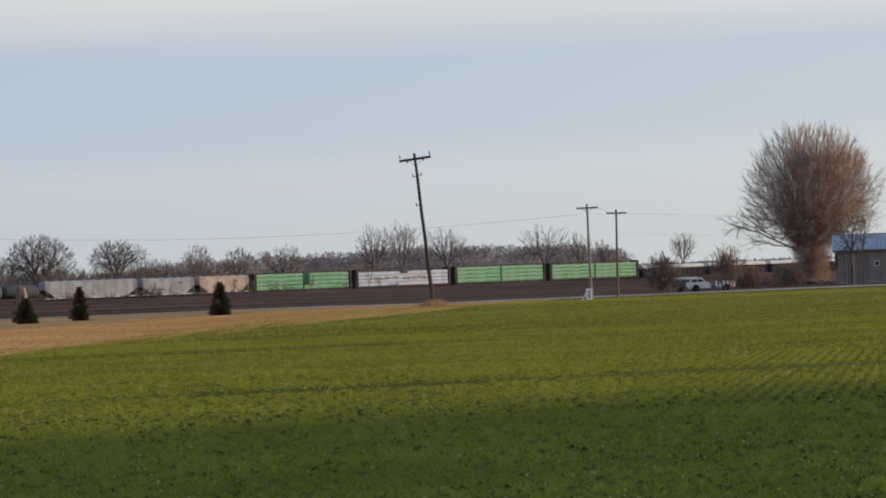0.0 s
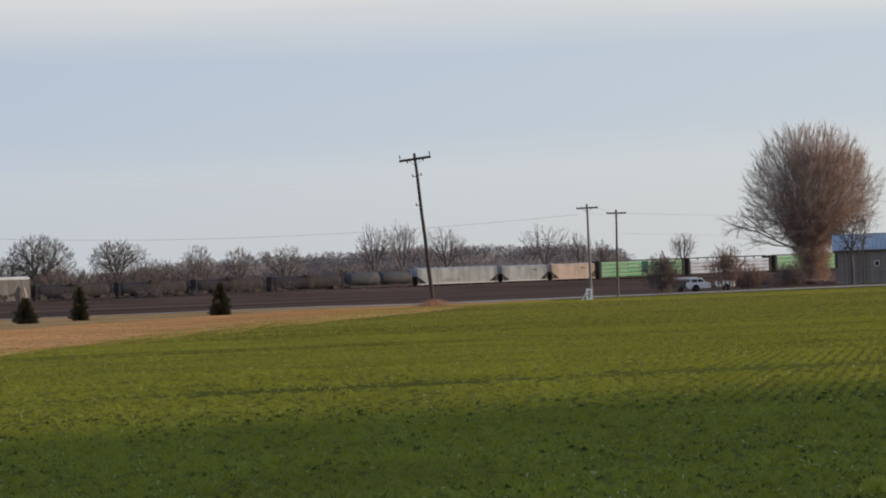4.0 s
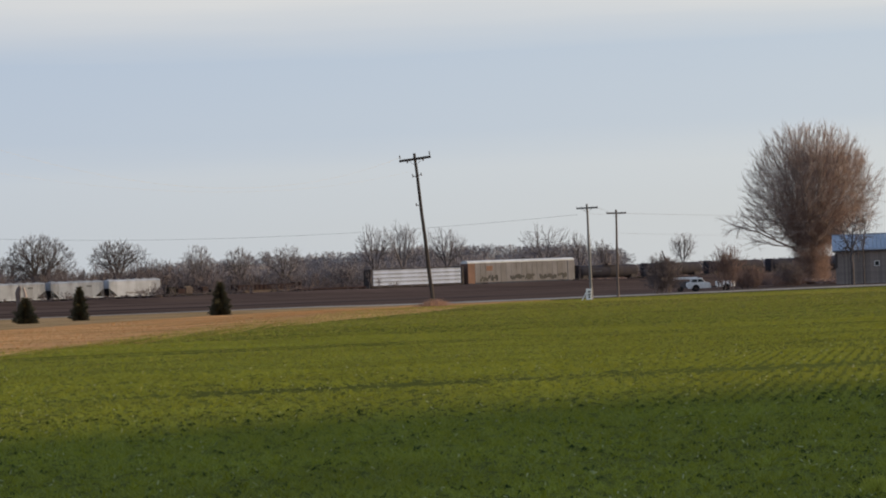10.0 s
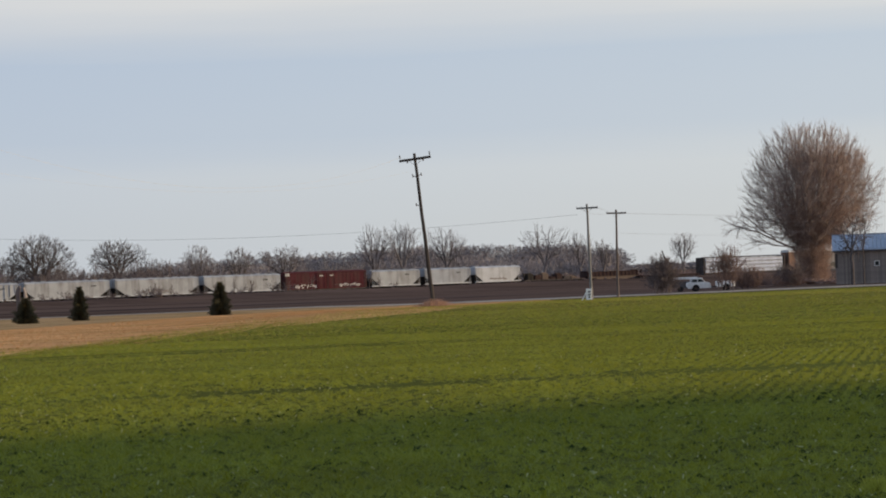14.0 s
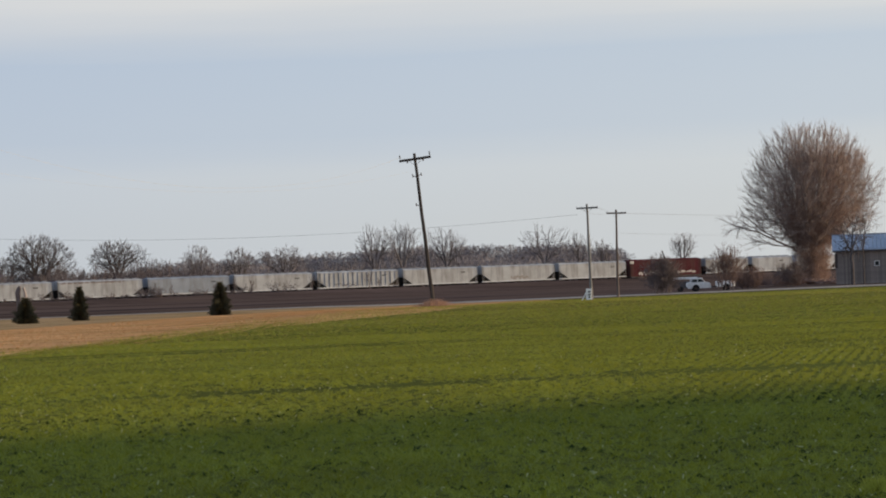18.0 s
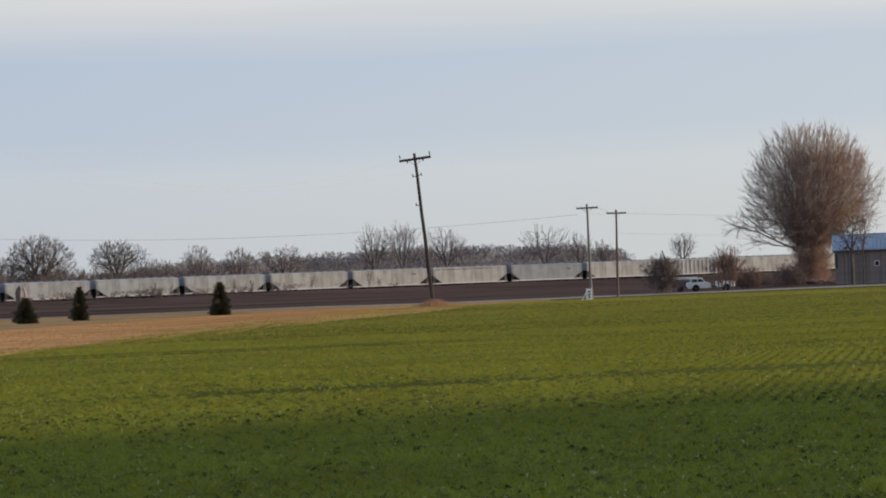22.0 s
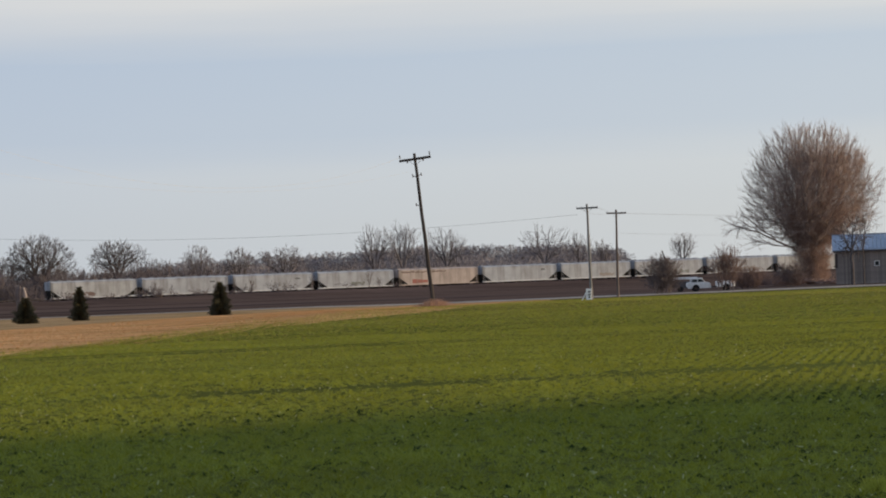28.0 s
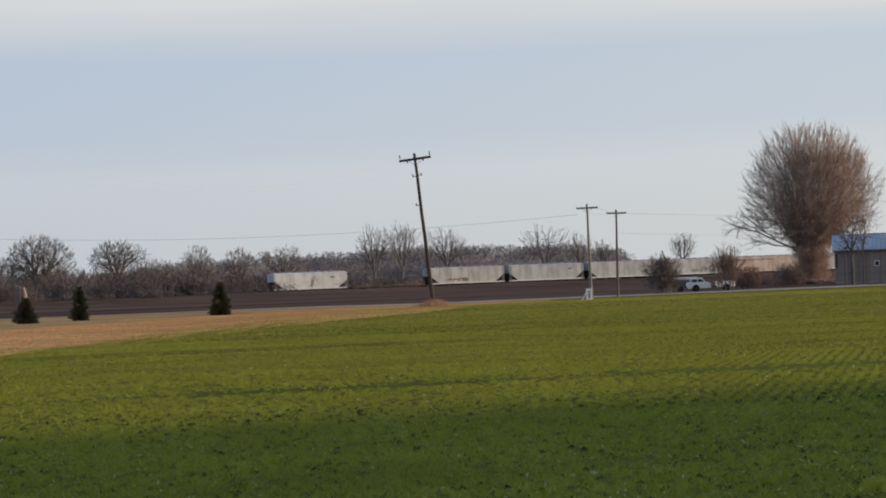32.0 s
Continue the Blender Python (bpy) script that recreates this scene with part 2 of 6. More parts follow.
def bank(x, y):
    """Rise of the weedy soil bank that runs before the railway."""
    off = (x * -TRACK_WAY.y) + (y - TRACK_Y0) * TRACK_WAY.x
    along = x * TRACK_WAY.x + (y - TRACK_Y0) * TRACK_WAY.y
    crest = 1.02 + 0.06 * np.sin(along * 0.11) + 0.04 * np.sin(along * 0.37 + 1.0)
    return crest * ease(-34.0, -9.5, off) ** 1.4 * (1 - ease(-7.5, -4.4, off))


def land_at(x, y):
    return float(land(x, y) + bank(x, y))


def road_y(x):
    return 342.0 + 0.33 * x


def by_track(s, off=0.0, z=0.0):
    p = Vector((0, TRACK_Y0, z)) + TRACK_WAY * s + TRACK_SIDE * off
    return p


def sheet(name, xs, ys, lift, mat, label, category, edge=None):
    """A strip of ground that lies on the land; edge(x) bends its near and far borders."""
    xs, ys = np.asarray(xs, float), np.asarray(ys, float)
    X = np.repeat(xs[:, None], len(ys), 1)
    Y = np.repeat(ys[None, :], len(xs), 0)
    if edge:
        X, Y = edge(X, Y)
    Z = land(X, Y) + lift
    verts = np.stack([X, Y, Z], -1).reshape(-1, 3)
    i, j = np.meshgrid(np.arange(len(xs) - 1), np.arange(len(ys) - 1), indexing="ij")
    a = (i * len(ys) + j).ravel()
    faces = np.stack([a, a + len(ys), a + len(ys) + 1, a + 1], 1)
    ob = raw_mesh(name, verts, faces, mat)
    return tagged(ob, label, category, kind="structure")


def ground():
    xs = np.concatenate([np.linspace(-4800, -150, 20), np.linspace(-120, -40, 9), np.linspace(-34, 34, 35), np.linspace(40, 120, 9), np.linspace(150, 4800, 20)])
    ys = np.concatenate([np.linspace(-400, 0, 5), np.linspace(20, 620, 61), np.linspace(700, 4800, 14)])
    sheet("ground", xs, ys, 0.0, M_SOIL, "flat dark brown ploughed farm land with paler streaks", "ground")


def field_far(x):
    """The far border of the wheat: along the lawn, then behind the pole and on to the barn."""
    return np.interp(x, (-300, -30, -12.2, -11.4, -10.2, -8.7, -5.5, -3.6, -1.4, 0.4, 3.0, 6.9, 10.1, 19.7, 26.8, 52, 300), (20, 52, 83, 97, 117, 129, 142, 154, 166, 180, 226, 320, 327, 332, 339, 349, 420))


def wheat_sheet():
    t = np.concatenate([np.linspace(0, 0.3, 7), np.linspace(0.33, 1, 40)])
    xs = np.concatenate([np.linspace(-200, -40, 9), np.linspace(-36, -22, 15), np.arange(-21, 12, 0.05), np.linspace(12, 36, 25), np.linspace(40, 260, 12)])
    # the border frays into thin tongues of soil between tongues of grass
    fray = 0.79 + np.random.RandomState(12).uniform(-0.19, 0.21, (len(xs), 1)) * (1 - 0.93 * ease(-8.5, -5.0, xs))[:, None]

    def edge(x, y):
        k = ease(3.0, 14.0, x)
        f = field_far(x) * (fray * (1 - k) + k)
        return x, -60 + y * (f + 60)
    sheet("wheat_field", xs, t, 0.035, M_FIELD, "low green winter wheat field on damp soil", "field", edge)


def lawn_sheet():
    xs = np.concatenate([np.linspace(-260, -40, 12), np.linspace(-36, 12, 49)])
    t = np.linspace(0, 1, 34)

    def edge(x, y):
        a, b = field_far(x) * 0.56 - 1.5, road_y(x) - 5.0
        return x, a + y * (b - a)
    sheet("lawn", xs, t, 0.02, M_LAWN, "dry tan winter grass strip beside the road", "grass", edge)


def rough_near(x):
    """The near border of the dull rough grass between the lawn and the road."""
    return np.interp(x, (-60, -25, -23.3, -19.3, -10, 0), (150, 167, 204, 243, 300, 330))


def rough_sheet():
    xs = np.concatenate([np.linspace(-260, -64, 9), np.linspace(-60, -5, 56)])

    def edge(x, y):
        a, b = np.maximum(rough_near(x), field_far(x) + 4), road_y(x) - 5.0
        return x, a + y * np.maximum(b - a, 0.5)
    sheet("rough_grass", xs, np.linspace(0, 1, 16), 0.028, M_ROUGH, "dull brown rough grass along the road", "grass", edge)


def road_sheets():
    xs = np.concatenate([np.linspace(-700, -80, 12), np.linspace(-76, 90, 84), np.linspace(100, 700, 12)])
    t = np.linspace(0, 1, 5)
    sheet("verge", xs, t, 0.03, M_VERGE, "pale gravel shoulder with dry grass along the road", "verge", lambda x, y: (x, road_y(x) - 6 + y * 16))
    sheet("road", xs, t, 0.07, M_ROAD, "narrow pale grey country road", "road", lambda x, y: (x, road_y(x) - 3.6 + y * 7.2))


ground()
wheat_sheet()
lawn_sheet()
rough_sheet()
road_sheets()


# ---------------------------------------------------------------- railway
def soil_bank():
    """The low bank of dark soil between the ploughed land and the track."""
    S, O = np.meshgrid(np.linspace(-620, 900, 400), np.array([-36, -30, -25, -21, -17, -14, -12, -10.5, -9.5, -8.5, -7.5, -6.6, -5.8, -5.0, -4.3]), indexing="ij")
    X = S * TRACK_WAY.x - O * TRACK_WAY.y
    Y = TRACK_Y0 + S * TRACK_WAY.y + O * TRACK_WAY.x
    Z = land(X, Y) + bank(X, Y) + 0.03
    Z[:, 0] -= 0.08
    Z[:, -1] -= 0.08
    n = S.shape[1]
    i, j = np.meshgrid(np.arange(S.shape[0] - 1), np.arange(n - 1), indexing="ij")
    a = (i * n + j).ravel()
    ob = raw_mesh("soil_bank", np.stack([X, Y, Z], -1).reshape(-1, 3), np.stack([a, a + n, a + n + 1, a + 1], 1), M_SOIL, smooth=True)
    tagged(ob, "low dark brown soil bank along the railway", "bank", kind="structure")


def railway():
    turn = Matrix.Translation((0, TRACK_Y0, 0)) @ pose(0, 0, 0, 0, 0, TRACK_TURN)
    bed = empty("railway_track", turn, "single railway track on a low grey ballast bank", "railway", kind="structure")
    bm = bmesh.new()
    prof = [(-4.0, -1.75), (-1.9, RAIL_Z - 0.2), (1.9, RAIL_Z - 0.2), (4.0, -1.75)]
    loft(bm, [[(s, y, z) for y, z in prof] for s in np.linspace(-860, 1000, 40)])
    part("ballast_bank", bm, M_BALLAST, bed)
    for side in (-0.72, 0.72):
        bm = bmesh.new()
        box(bm, -860, 1000, side - 0.035, side + 0.035, RAIL_Z - 0.05, RAIL_Z)
        box(bm, -860, 1000, side - 0.010, side + 0.010, RAIL_Z - 0.15, RAIL_Z - 0.05)
        box(bm, -860, 1000, side - 0.07, side + 0.07, RAIL_Z - 0.17, RAIL_Z - 0.15)
        part("rail", bm, M_RAIL, bed)
    # the ties nearest the camera, one by one
    bm = bmesh.new()
    box(bm, -0.11, 0.11, -1.3, 1.3, RAIL_Z - 0.34, RAIL_Z - 0.165, 0.015)
    first = part("tie", bm, M_TIE, bed)
    for i in range(1, 240):
        again("tie", first, bed, Matrix.Translation((-95 + i * 0.8, 0, 0)))
    first.matrix_basis = Matrix.Translation((-95, 0, 0))


# ---------------------------------------------------------------- train
# Along the train, metres are counted from where the line of sight crosses the track, at 0 s.
SPAN = 7.19
CARS = []


def run(t):
    """How far the train has gone after t seconds; it gains a little speed."""
    return (153.28 * t + 0.05914 * (t - 16) ** 2) / SPAN


def paint(name, colour, rough=0.72, dirt=GRIME, amount=0.35, vary=0.12):
    return material(name, colour, rough, vary=vary, size=0.55, fine=7.0, dirt=dirt, dirt_amount=amount, bump=0.1, streaks=1.0)


P_WHITE = paint("hopper_cream", (0.375, 0.388, 0.415), amount=0.42)
P_GREYW = paint("hopper_pale_grey", (0.345, 0.368, 0.415), amount=0.38)
P_GREY = paint("hopper_grey", (0.245, 0.28, 0.34), amount=0.32)
P_BRIGHT = paint("hopper_white", (0.50, 0.515, 0.555), amount=0.25)
P_TAN = paint("hopper_tan", (0.49, 0.385, 0.345), amount=0.25)
P_CEMENT = paint("hopper_cement_grey", (0.092, 0.096, 0.114), 0.85, amount=0.35)
P_BLACK = paint("tank_black", (0.052, 0.048, 0.057), 0.85, dirt=(0.085, 0.072, 0.062), amount=0.35)
P_RED = paint("boxcar_red", (0.092, 0.031, 0.036), 0.85, amount=0.3)
P_RUST = paint("gondola_rust", (0.060, 0.040, 0.038), 0.85, dirt=(0.05, 0.034, 0.029), amount=0.45, vary=0.3)
P_RACK = paint("autorack_panel", (0.195, 0.184, 0.194), 0.75, amount=0.35)
P_ORANGE = paint("autorack_end_orange", (0.20, 0.108, 0.078), 0.75, amount=0.35)
# near-black so that the hoppers' open ends look deep in shade
P_BAY = paint("end_bay_dark_grey", (0.030, 0.028, 0.027), 0.85)
P_TANBELLY = paint("tan_sill", (0.145, 0.112, 0.095), 0.85)
P_ROOF = paint("galvanised_roof", (0.62, 0.62, 0.62), 0.45, amount=0.12)
P_WRAP_G = paint("green_lumber_wrap", (0.10, 0.335, 0.165), 0.45, dirt=(0.5, 0.62, 0.5), amount=0.26, vary=0.1)
P_WRAP_W = paint("white_lumber_wrap", (0.515, 0.57, 0.72), 0.5, dirt=(0.38, 0.40, 0.45), amount=0.25, vary=0.08)
P_BAND_G = paint("pale_green_print", (0.40, 0.60, 0.46), 0.5)
P_BAND_W = paint("grey_print", (0.34, 0.36, 0.40), 0.5)
P_SPRAY = paint("faded_spray_white", (0.50, 0.46, 0.46), 0.7, amount=0.5)
P_GRAF_R = paint("spray_red", (0.30, 0.10, 0.085), 0.6)
P_ROSE = paint("hopper_faded_rose", (0.41, 0.345, 0.325), amount=0.4)
P_GRAF_B = paint("spray_brown", (0.15, 0.10, 0.09), 0.6)
P_GRAF_W = paint("spray_white", (0.62, 0.60, 0.58), 0.6)
P_GRAF_K = paint("spray_black", (0.025, 0.025, 0.03), 0.6)
P_MOSS = paint("spray_dull_green", (0.17, 0.19, 0.185), 0.6)
P_GRAF_P = paint("spray_grey", (0.27, 0.25, 0.25), 0.6)


def truck_parts():
    """The two-axle truck under a freight car: side frames, bolster and two wheelsets."""
    bm = bmesh.new()
    for y in (-1.0, 1.0):
        loft(bm, [[(x, y + dy, z) for x, z in ((-1.15, 0.36), (-1.15, 0.56), (-0.5, 0.74), (0.5, 0.74), (1.15, 0.56), (1.15, 0.36), (0.45, 0.22), (-0.45, 0.22))] for dy in (-0.07, 0.07)])
        for x in (-0.89, 0.89):
            box(bm, x - 0.14, x + 0.14, y - 0.13, y + 0.13, 0.34, 0.6, 0.02)
        for x in (-0.2, 0.0, 0.2):
            rod(bm, (x, y - 0.02, 0.3), (x, y - 0.02, 0.62), 0.075, sides=6)
    box(bm, -0.2, 0.2, -1.05, 1.05, 0.55, 0.8, 0.03)
    frame_ob = part("truck", bm, M_DARK)
    bm = bmesh.new()
    rod(bm, (0, -1.1, 0.455), (0, 1.1, 0.455), 0.08, sides=8)
    for y in (-0.76, 0.63):
        rod(bm, (0, y, 0.455), (0, y + 0.13, 0.455), 0.455, sides=20)
        rod(bm, (0, y + 0.045, 0.455), (0, y + 0.175 if y > 0 else y - 0.03, 0.455), 0.49 if False else 0.2, sides=12)
    wheel_ob = part("wheelset", bm, M_WHEEL)
    return frame_ob, wheel_ob


TRUCK_MESH, WHEEL_MESH = truck_parts()


def running_gear(car, length, inset=1.9):
    for x in (-length / 2 + inset, length / 2 - inset):
        t = again("truck", TRUCK_MESH, car, Matrix.Translation((x, 0, 0)))
        for dx in (-0.89, 0.89):
            again("wheelset", WHEEL_MESH, t, Matrix.Translation((dx, 0, 0)))
    for e in (-1, 1):
        bm = bmesh.new()
        x = e * (length / 2)
        box(bm, min(x, x - e * 0.9), max(x, x - e * 0.9), -0.11, 0.11, 0.76, 0.98, 0.03)
        box(bm, min(x, x - e * 0.25), max(x, x - e * 0.25), -0.17, 0.17, 0.70, 1.03, 0.05)
        part("coupler", bm, M_DARK, car)


def ladder(bm, x, y, z0, z1, wide=0.42, along="x"):
    for d in (-wide / 2, wide / 2):
        p = (x + d, y, z0) if along == "x" else (x, y + d, z0)
        rod(bm, p, (p[0], p[1], z1), 0.022, sides=5)
    n = int((z1 - z0) / 0.38)
    for i in range(n + 1):
        z = z0 + 0.1 + i * (z1 - z0 - 0.2) / max(n, 1)
        a = (x - wide / 2, y, z) if along == "x" else (x, y - wide / 2, z)
        b = (x + wide / 2, y, z) if along == "x" else (x, y + wide / 2, z)
        rod(bm, a, b, 0.018, sides=5)


def new_car(name, c0, c1, label, category):
    """An empty car; c0 and c1 are the train marks of its couplers. Returns it and its length."""
    length = (c1 - c0) / SPAN
    car = empty(name, Matrix.Identity(4), label, category, "cars of the freight train")
    CARS.append((car, (c0 + c1) / 2 / SPAN))
    running_gear(car, length)
    return car, length


def body_slab(bm, prof_xz, half, crown=0.0):
    """A body whose side outline is prof_xz, across the width; the top edge may be crowned."""
    rings = []
    top = max(z for x, z in prof_xz)
    for y, drop in ((-half, crown), (-half * 0.6, crown * 0.25), (0, 0), (half * 0.6, crown * 0.25), (half, crown)):
        rings.append([(x, y, z - (drop if z > top - 0.02 else 0)) for x, z in prof_xz])
    return loft(bm, rings)


def scrawl(car, rng, x0, x1, z0, z1, y, mat, label):
    """Sprayed work that cannot be read: overlapping uneven blots, each a thin skin on the side."""
    x, n = x0, 0
    while x < x1 and n < 40:
        bm = bmesh.new()
        w = rng.uniform(0.18, 0.55)
        h = rng.uniform(0.35, 1.0) * (z1 - z0) / 2
        zc = rng.uniform(z0 + h, z1 - h) if z1 - z0 > 2 * h else (z0 + z1) / 2
        lean = rng.uniform(-0.35, 0.35)
        ring = []
        for k in range(9):
            q, r = 2 * math.pi * k / 9, rng.uniform(0.65, 1.1)
            ring.append((x + w * r * math.cos(q) + lean * h * math.sin(q), zc + h * min(r, 1.0) * math.sin(q)))
        skin = 0.010 + 0.002 * (n % 5)
        loft(bm, [[(px, yy, pz) for px, pz in ring] for yy in (y, y - skin)])
        x += w * rng.uniform(0.7, 1.9)
        n += 1
        part("graffiti", bm, mat, car, label)


def hopper(c0, c1, mat, label, seed, bays=4, ribs=0, high=4.62, graf=None):
    """A covered grain hopper: sloped ends, roof hatches, outlet bays, end frames and ladders."""
    rng = random.Random(seed)
    car, L = new_car("covered_hopper", c0, c1, label, "train car")
    e = L / 2 - 0.62
    cut = min(2.3, L * 0.15)
    low = 1.28
    half = 1.58
    bm = bmesh.new()
    prof = [(-e + cut, low), (e - cut, low), (e, 2.85), (e, high - 0.12), (e - 0.06, high), (-e + 0.06, high), (-e, high - 0.12), (-e, 2.85)]
    body_slab(bm, prof, half, 0.28)
    body = part("body", bm, mat, car)
    if ribs:
        for i in range(ribs):
            x = (-e + 0.7) + i * (2 * e - 1.4) / (ribs - 1)
            z0 = low + 0.1 if abs(x) < e - cut else low + 0.2 + (abs(x) - e + cut) / cut * (2.85 - low)
            for y in (-half - 0.05, half + 0.05):
                bm = bmesh.new()
                box(bm, x - 0.08, x + 0.08, y - 0.06, y + 0.06, z0, high - 0.34)
                part("rib", bm, mat, body)
    for y in (-half + 0.02, half - 0.02):
        bm = bmesh.new()
        box(bm, -e - 0.1, e + 0.1, y - 0.06, y + 0.06, 1.08, 1.34, 0.02)
        part("side_sill", bm, P_BRIGHT if mat in (P_WHITE, P_GREYW, P_GREY) else mat, car)
    # roof walk and hatches
    for y in (-0.48, 0.48):
        bm = bmesh.new()
        box(bm, -e, e, y - 0.14, y + 0.14, high + 0.02, high + 0.07)
        part("roof_walk", bm, P_CEMENT, car)
    n = 10 if L > 16 else 6
    for i in range(n):
        bm = bmesh.new()
        x = -e + 0.9 + i * (2 * e - 1.8) / (n - 1)
        box(bm, x - 0.5, x + 0.5, -0.3, 0.3, high - 0.02, high + 0.16, 0.04)
        part("roof_hatch", bm, mat, car)
    # outlet bays
    for i in range(bays):
        bm = bmesh.new()
        w = 2 * (e - cut) / bays
        x = -e + cut + (i + 0.5) * w
        rings = []
        for z, a, b in ((low + 0.02, w * 0.47, 1.45), (0.62, w * 0.2, 0.5), (0.48, w * 0.2, 0.5)):
            rings.append([(x - a, -b, z), (x + a, -b, z), (x + a, b, z), (x - a, b, z)])
        loft(bm, rings)
        part("outlet_bay", bm, M_DARK, car)
    # open end frames: posts, braces, platform, ladder, brake wheel
    for s in (-1, 1):
        bm = bmesh.new()
        box(bm, min(s * e, s * (e - cut)), max(s * e, s * (e - cut)), -1.45, 1.45, 0.98, 1.1)
        for y in (-1.42, 1.42):
            rod(bm, (s * (e - 0.08), y, 1.05), (s * (e - 0.08), y, 2.9), 0.06, sides=5)
            rod(bm, (s * (e - cut * 0.55), y, 1.05), (s * (e - cut * 0.55), y, 2.0), 0.05, sides=5)
        for y in (-0.5, 0.5):
            rod(bm, (s * (e - 0.1), y, 1.05), (s * (e - cut), y, 1.5), 0.07, sides=5)
        part("end_frame", bm, M_DARK, car)
        bm = bmesh.new()
        # near-black block that paints the shade in the open end under the slope
        loft(bm, [[(s * (e - cut + 0.1), y, low - 0.05), (s * (e - 0.05), y, 2.8), (s * (e - 0.25), y, 1.1), (s * (e - cut + 0.1), y, 1.1)] for y in (-1.1, 1.1)])
        part("end_bay_shade", bm, P_BAY, car)
        bm = bmesh.new()
        ladder(bm, s * (e - 0.3), -half - 0.06, 1.1, high - 0.35)
        part("ladder", bm, mat, car)
    if graf:
        gm, gx0, gx1, gz0, gz1, gl = graf
        scrawl(car, rng, gx0 * e, gx1 * e, gz0, gz1, -half - 0.004, gm, gl)
    else:
        # reporting marks, too small to read
        bm = bmesh.new()
        for k in range(5):
            x = e - cut - 1.7 + k * 0.22
            box(bm, x, x + 0.14, -half - 0.012, -half, 3.3, 3.62)
        part("reporting_marks", bm, P_GRAF_K, car, "dark marks too small to read")
    return car


def cement_hopper(c0, c1, label):
    """A grey car of two round-topped bins side by side along its frame."""
    car, L = new_car("cement_hopper", c0, c1, label, "train car")
    e = L / 2 - 0.6
    for s in (-1, 1):
        bm = bmesh.new()
        a, b = (0.28, e) if s > 0 else (-e, -0.28)
        rings = []
        for x, k in ((a, 0.86), (a + 0.5, 1.0), (b - 0.5, 1.0), (b, 0.86)):
            rings.append([(x, 1.5 * k * math.cos(q), 2.62 + (1.55 if math.sin(q) > 0 else 1.15) * k * math.sin(q)) for q in np.linspace(0, 2 * math.pi, 24, endpoint=False)])
        loft(bm, rings)
        bin_ob = part("bin", bm, P_CEMENT, car, smooth=True)
        for k in (-0.25, 0.25):
            bm = bmesh.new()
            x = (a + b) / 2 + k * (b - a)
            rod(bm, (x, 0, 4.1), (x, 0, 4.3), 0.35, sides=12)
            part("hatch", bm, M_DARK, bin_ob)
    bm = bmesh.new()
    box(bm, -e - 0.1, e + 0.1, -1.45, 1.45, 0.98, 1.4, 0.03)
    part("underframe", bm, M_DARK, car)
    for s in (-1, 1):
        bm = bmesh.new()
        ladder(bm, s * (e - 0.2), -1.5, 1.3, 4.0)
        part("ladder", bm, M_DARK, car)


def tank_car(c0, c1, label):
    """A black tank car: barrel, domed ends, manway with platform and rails, end decks, ladder."""
    car, L = new_car("tank_car", c0, c1, label, "train car")
    e = L / 2 - 1.0
    bm = bmesh.new()
    rings = []
    for x, r in ((-e, 0.35), (-e + 0.12, 0.85), (-e + 0.4, 1.2), (-e + 0.85, 1.36), (0, 1.4), (e - 0.85, 1.36), (e - 0.4, 1.2), (e - 0.12, 0.85), (e, 0.35)):
        rings.append([(x, r * math.cos(q), 2.5 + r * math.sin(q)) for q in np.linspace(0, 2 * math.pi, 28, endpoint=False)])
    loft(bm, rings)
    part("barrel", bm, P_BLACK, car, smooth=True)
    bm = bmesh.new()
    rod(bm, (0, 0, 3.8), (0, 0, 4.15), 0.42, sides=14)
    rod(bm, (0, 0, 4.12), (0, 0, 4.22), 0.5, sides=14)
    part("manway", bm, P_BLACK, car)
    bm = bmesh.new()
    box(bm, -1.5, 1.5, -1.3, -0.5, 3.75, 3.81)
    box(bm, -1.5, 1.5, 0.5, 1.3, 3.75, 3.81)
    for x, y in product((-1.5, 0, 1.5), (-1.3, 1.3)):
        rod(bm, (x, y, 3.8), (x, y, 4.5), 0.03, sides=5)
    for y, z in product((-1.3, 1.3), (4.15, 4.5)):
        rod(bm, (-1.5, y, z), (1.5, y, z), 0.03, sides=5)
    part("platform_rail", bm, M_DARK, car)
    bm = bmesh.new()
    ladder(bm, 0.4, -1.46, 0.9, 3.8)
    part("ladder", bm, M_DARK, car)
    for s in (-1, 1):
        bm = bmesh.new()
        box(bm, min(s * (L / 2 - 0.55), s * (e - 2.4)), max(s * (L / 2 - 0.55), s * (e - 2.4)), -1.4, 1.4, 0.95, 1.15, 0.02)
        box(bm, min(s * (e - 0.9), s * (e - 2.2)), max(s * (e - 0.9), s * (e - 2.2)), -1.1, 1.1, 1.15, 1.75)
        for y in (-1.35, 1.35):
            rod(bm, (s * (L / 2 - 0.62), y, 1.1), (s * (L / 2 - 0.62), y, 2.1), 0.03, sides=5)
        rod(bm, (s * (L / 2 - 0.62), -1.35, 2.1), (s * (L / 2 - 0.62), 1.35, 2.1), 0.03, sides=5)
        part("end_deck", bm, M_DARK, car)
    bm = bmesh.new()
    ladder(bm, -e + 0.2, -1.2, 1.1, 3.9, 0.5)
    box(bm, -e - 0.25, -e + 0.25, -1.2, 1.2, 1.15, 3.95, 0.05)
    part("end_cabinet", bm, P_BLACK, car)
    bm = bmesh.new()
    for k in range(6):
        box(bm, -4.6 + k * 0.4, -4.35 + k * 0.4, -1.425, -1.395, 2.45, 2.75)
    part("reporting_marks", bm, P_CEMENT, car, "grey marks too small to read")


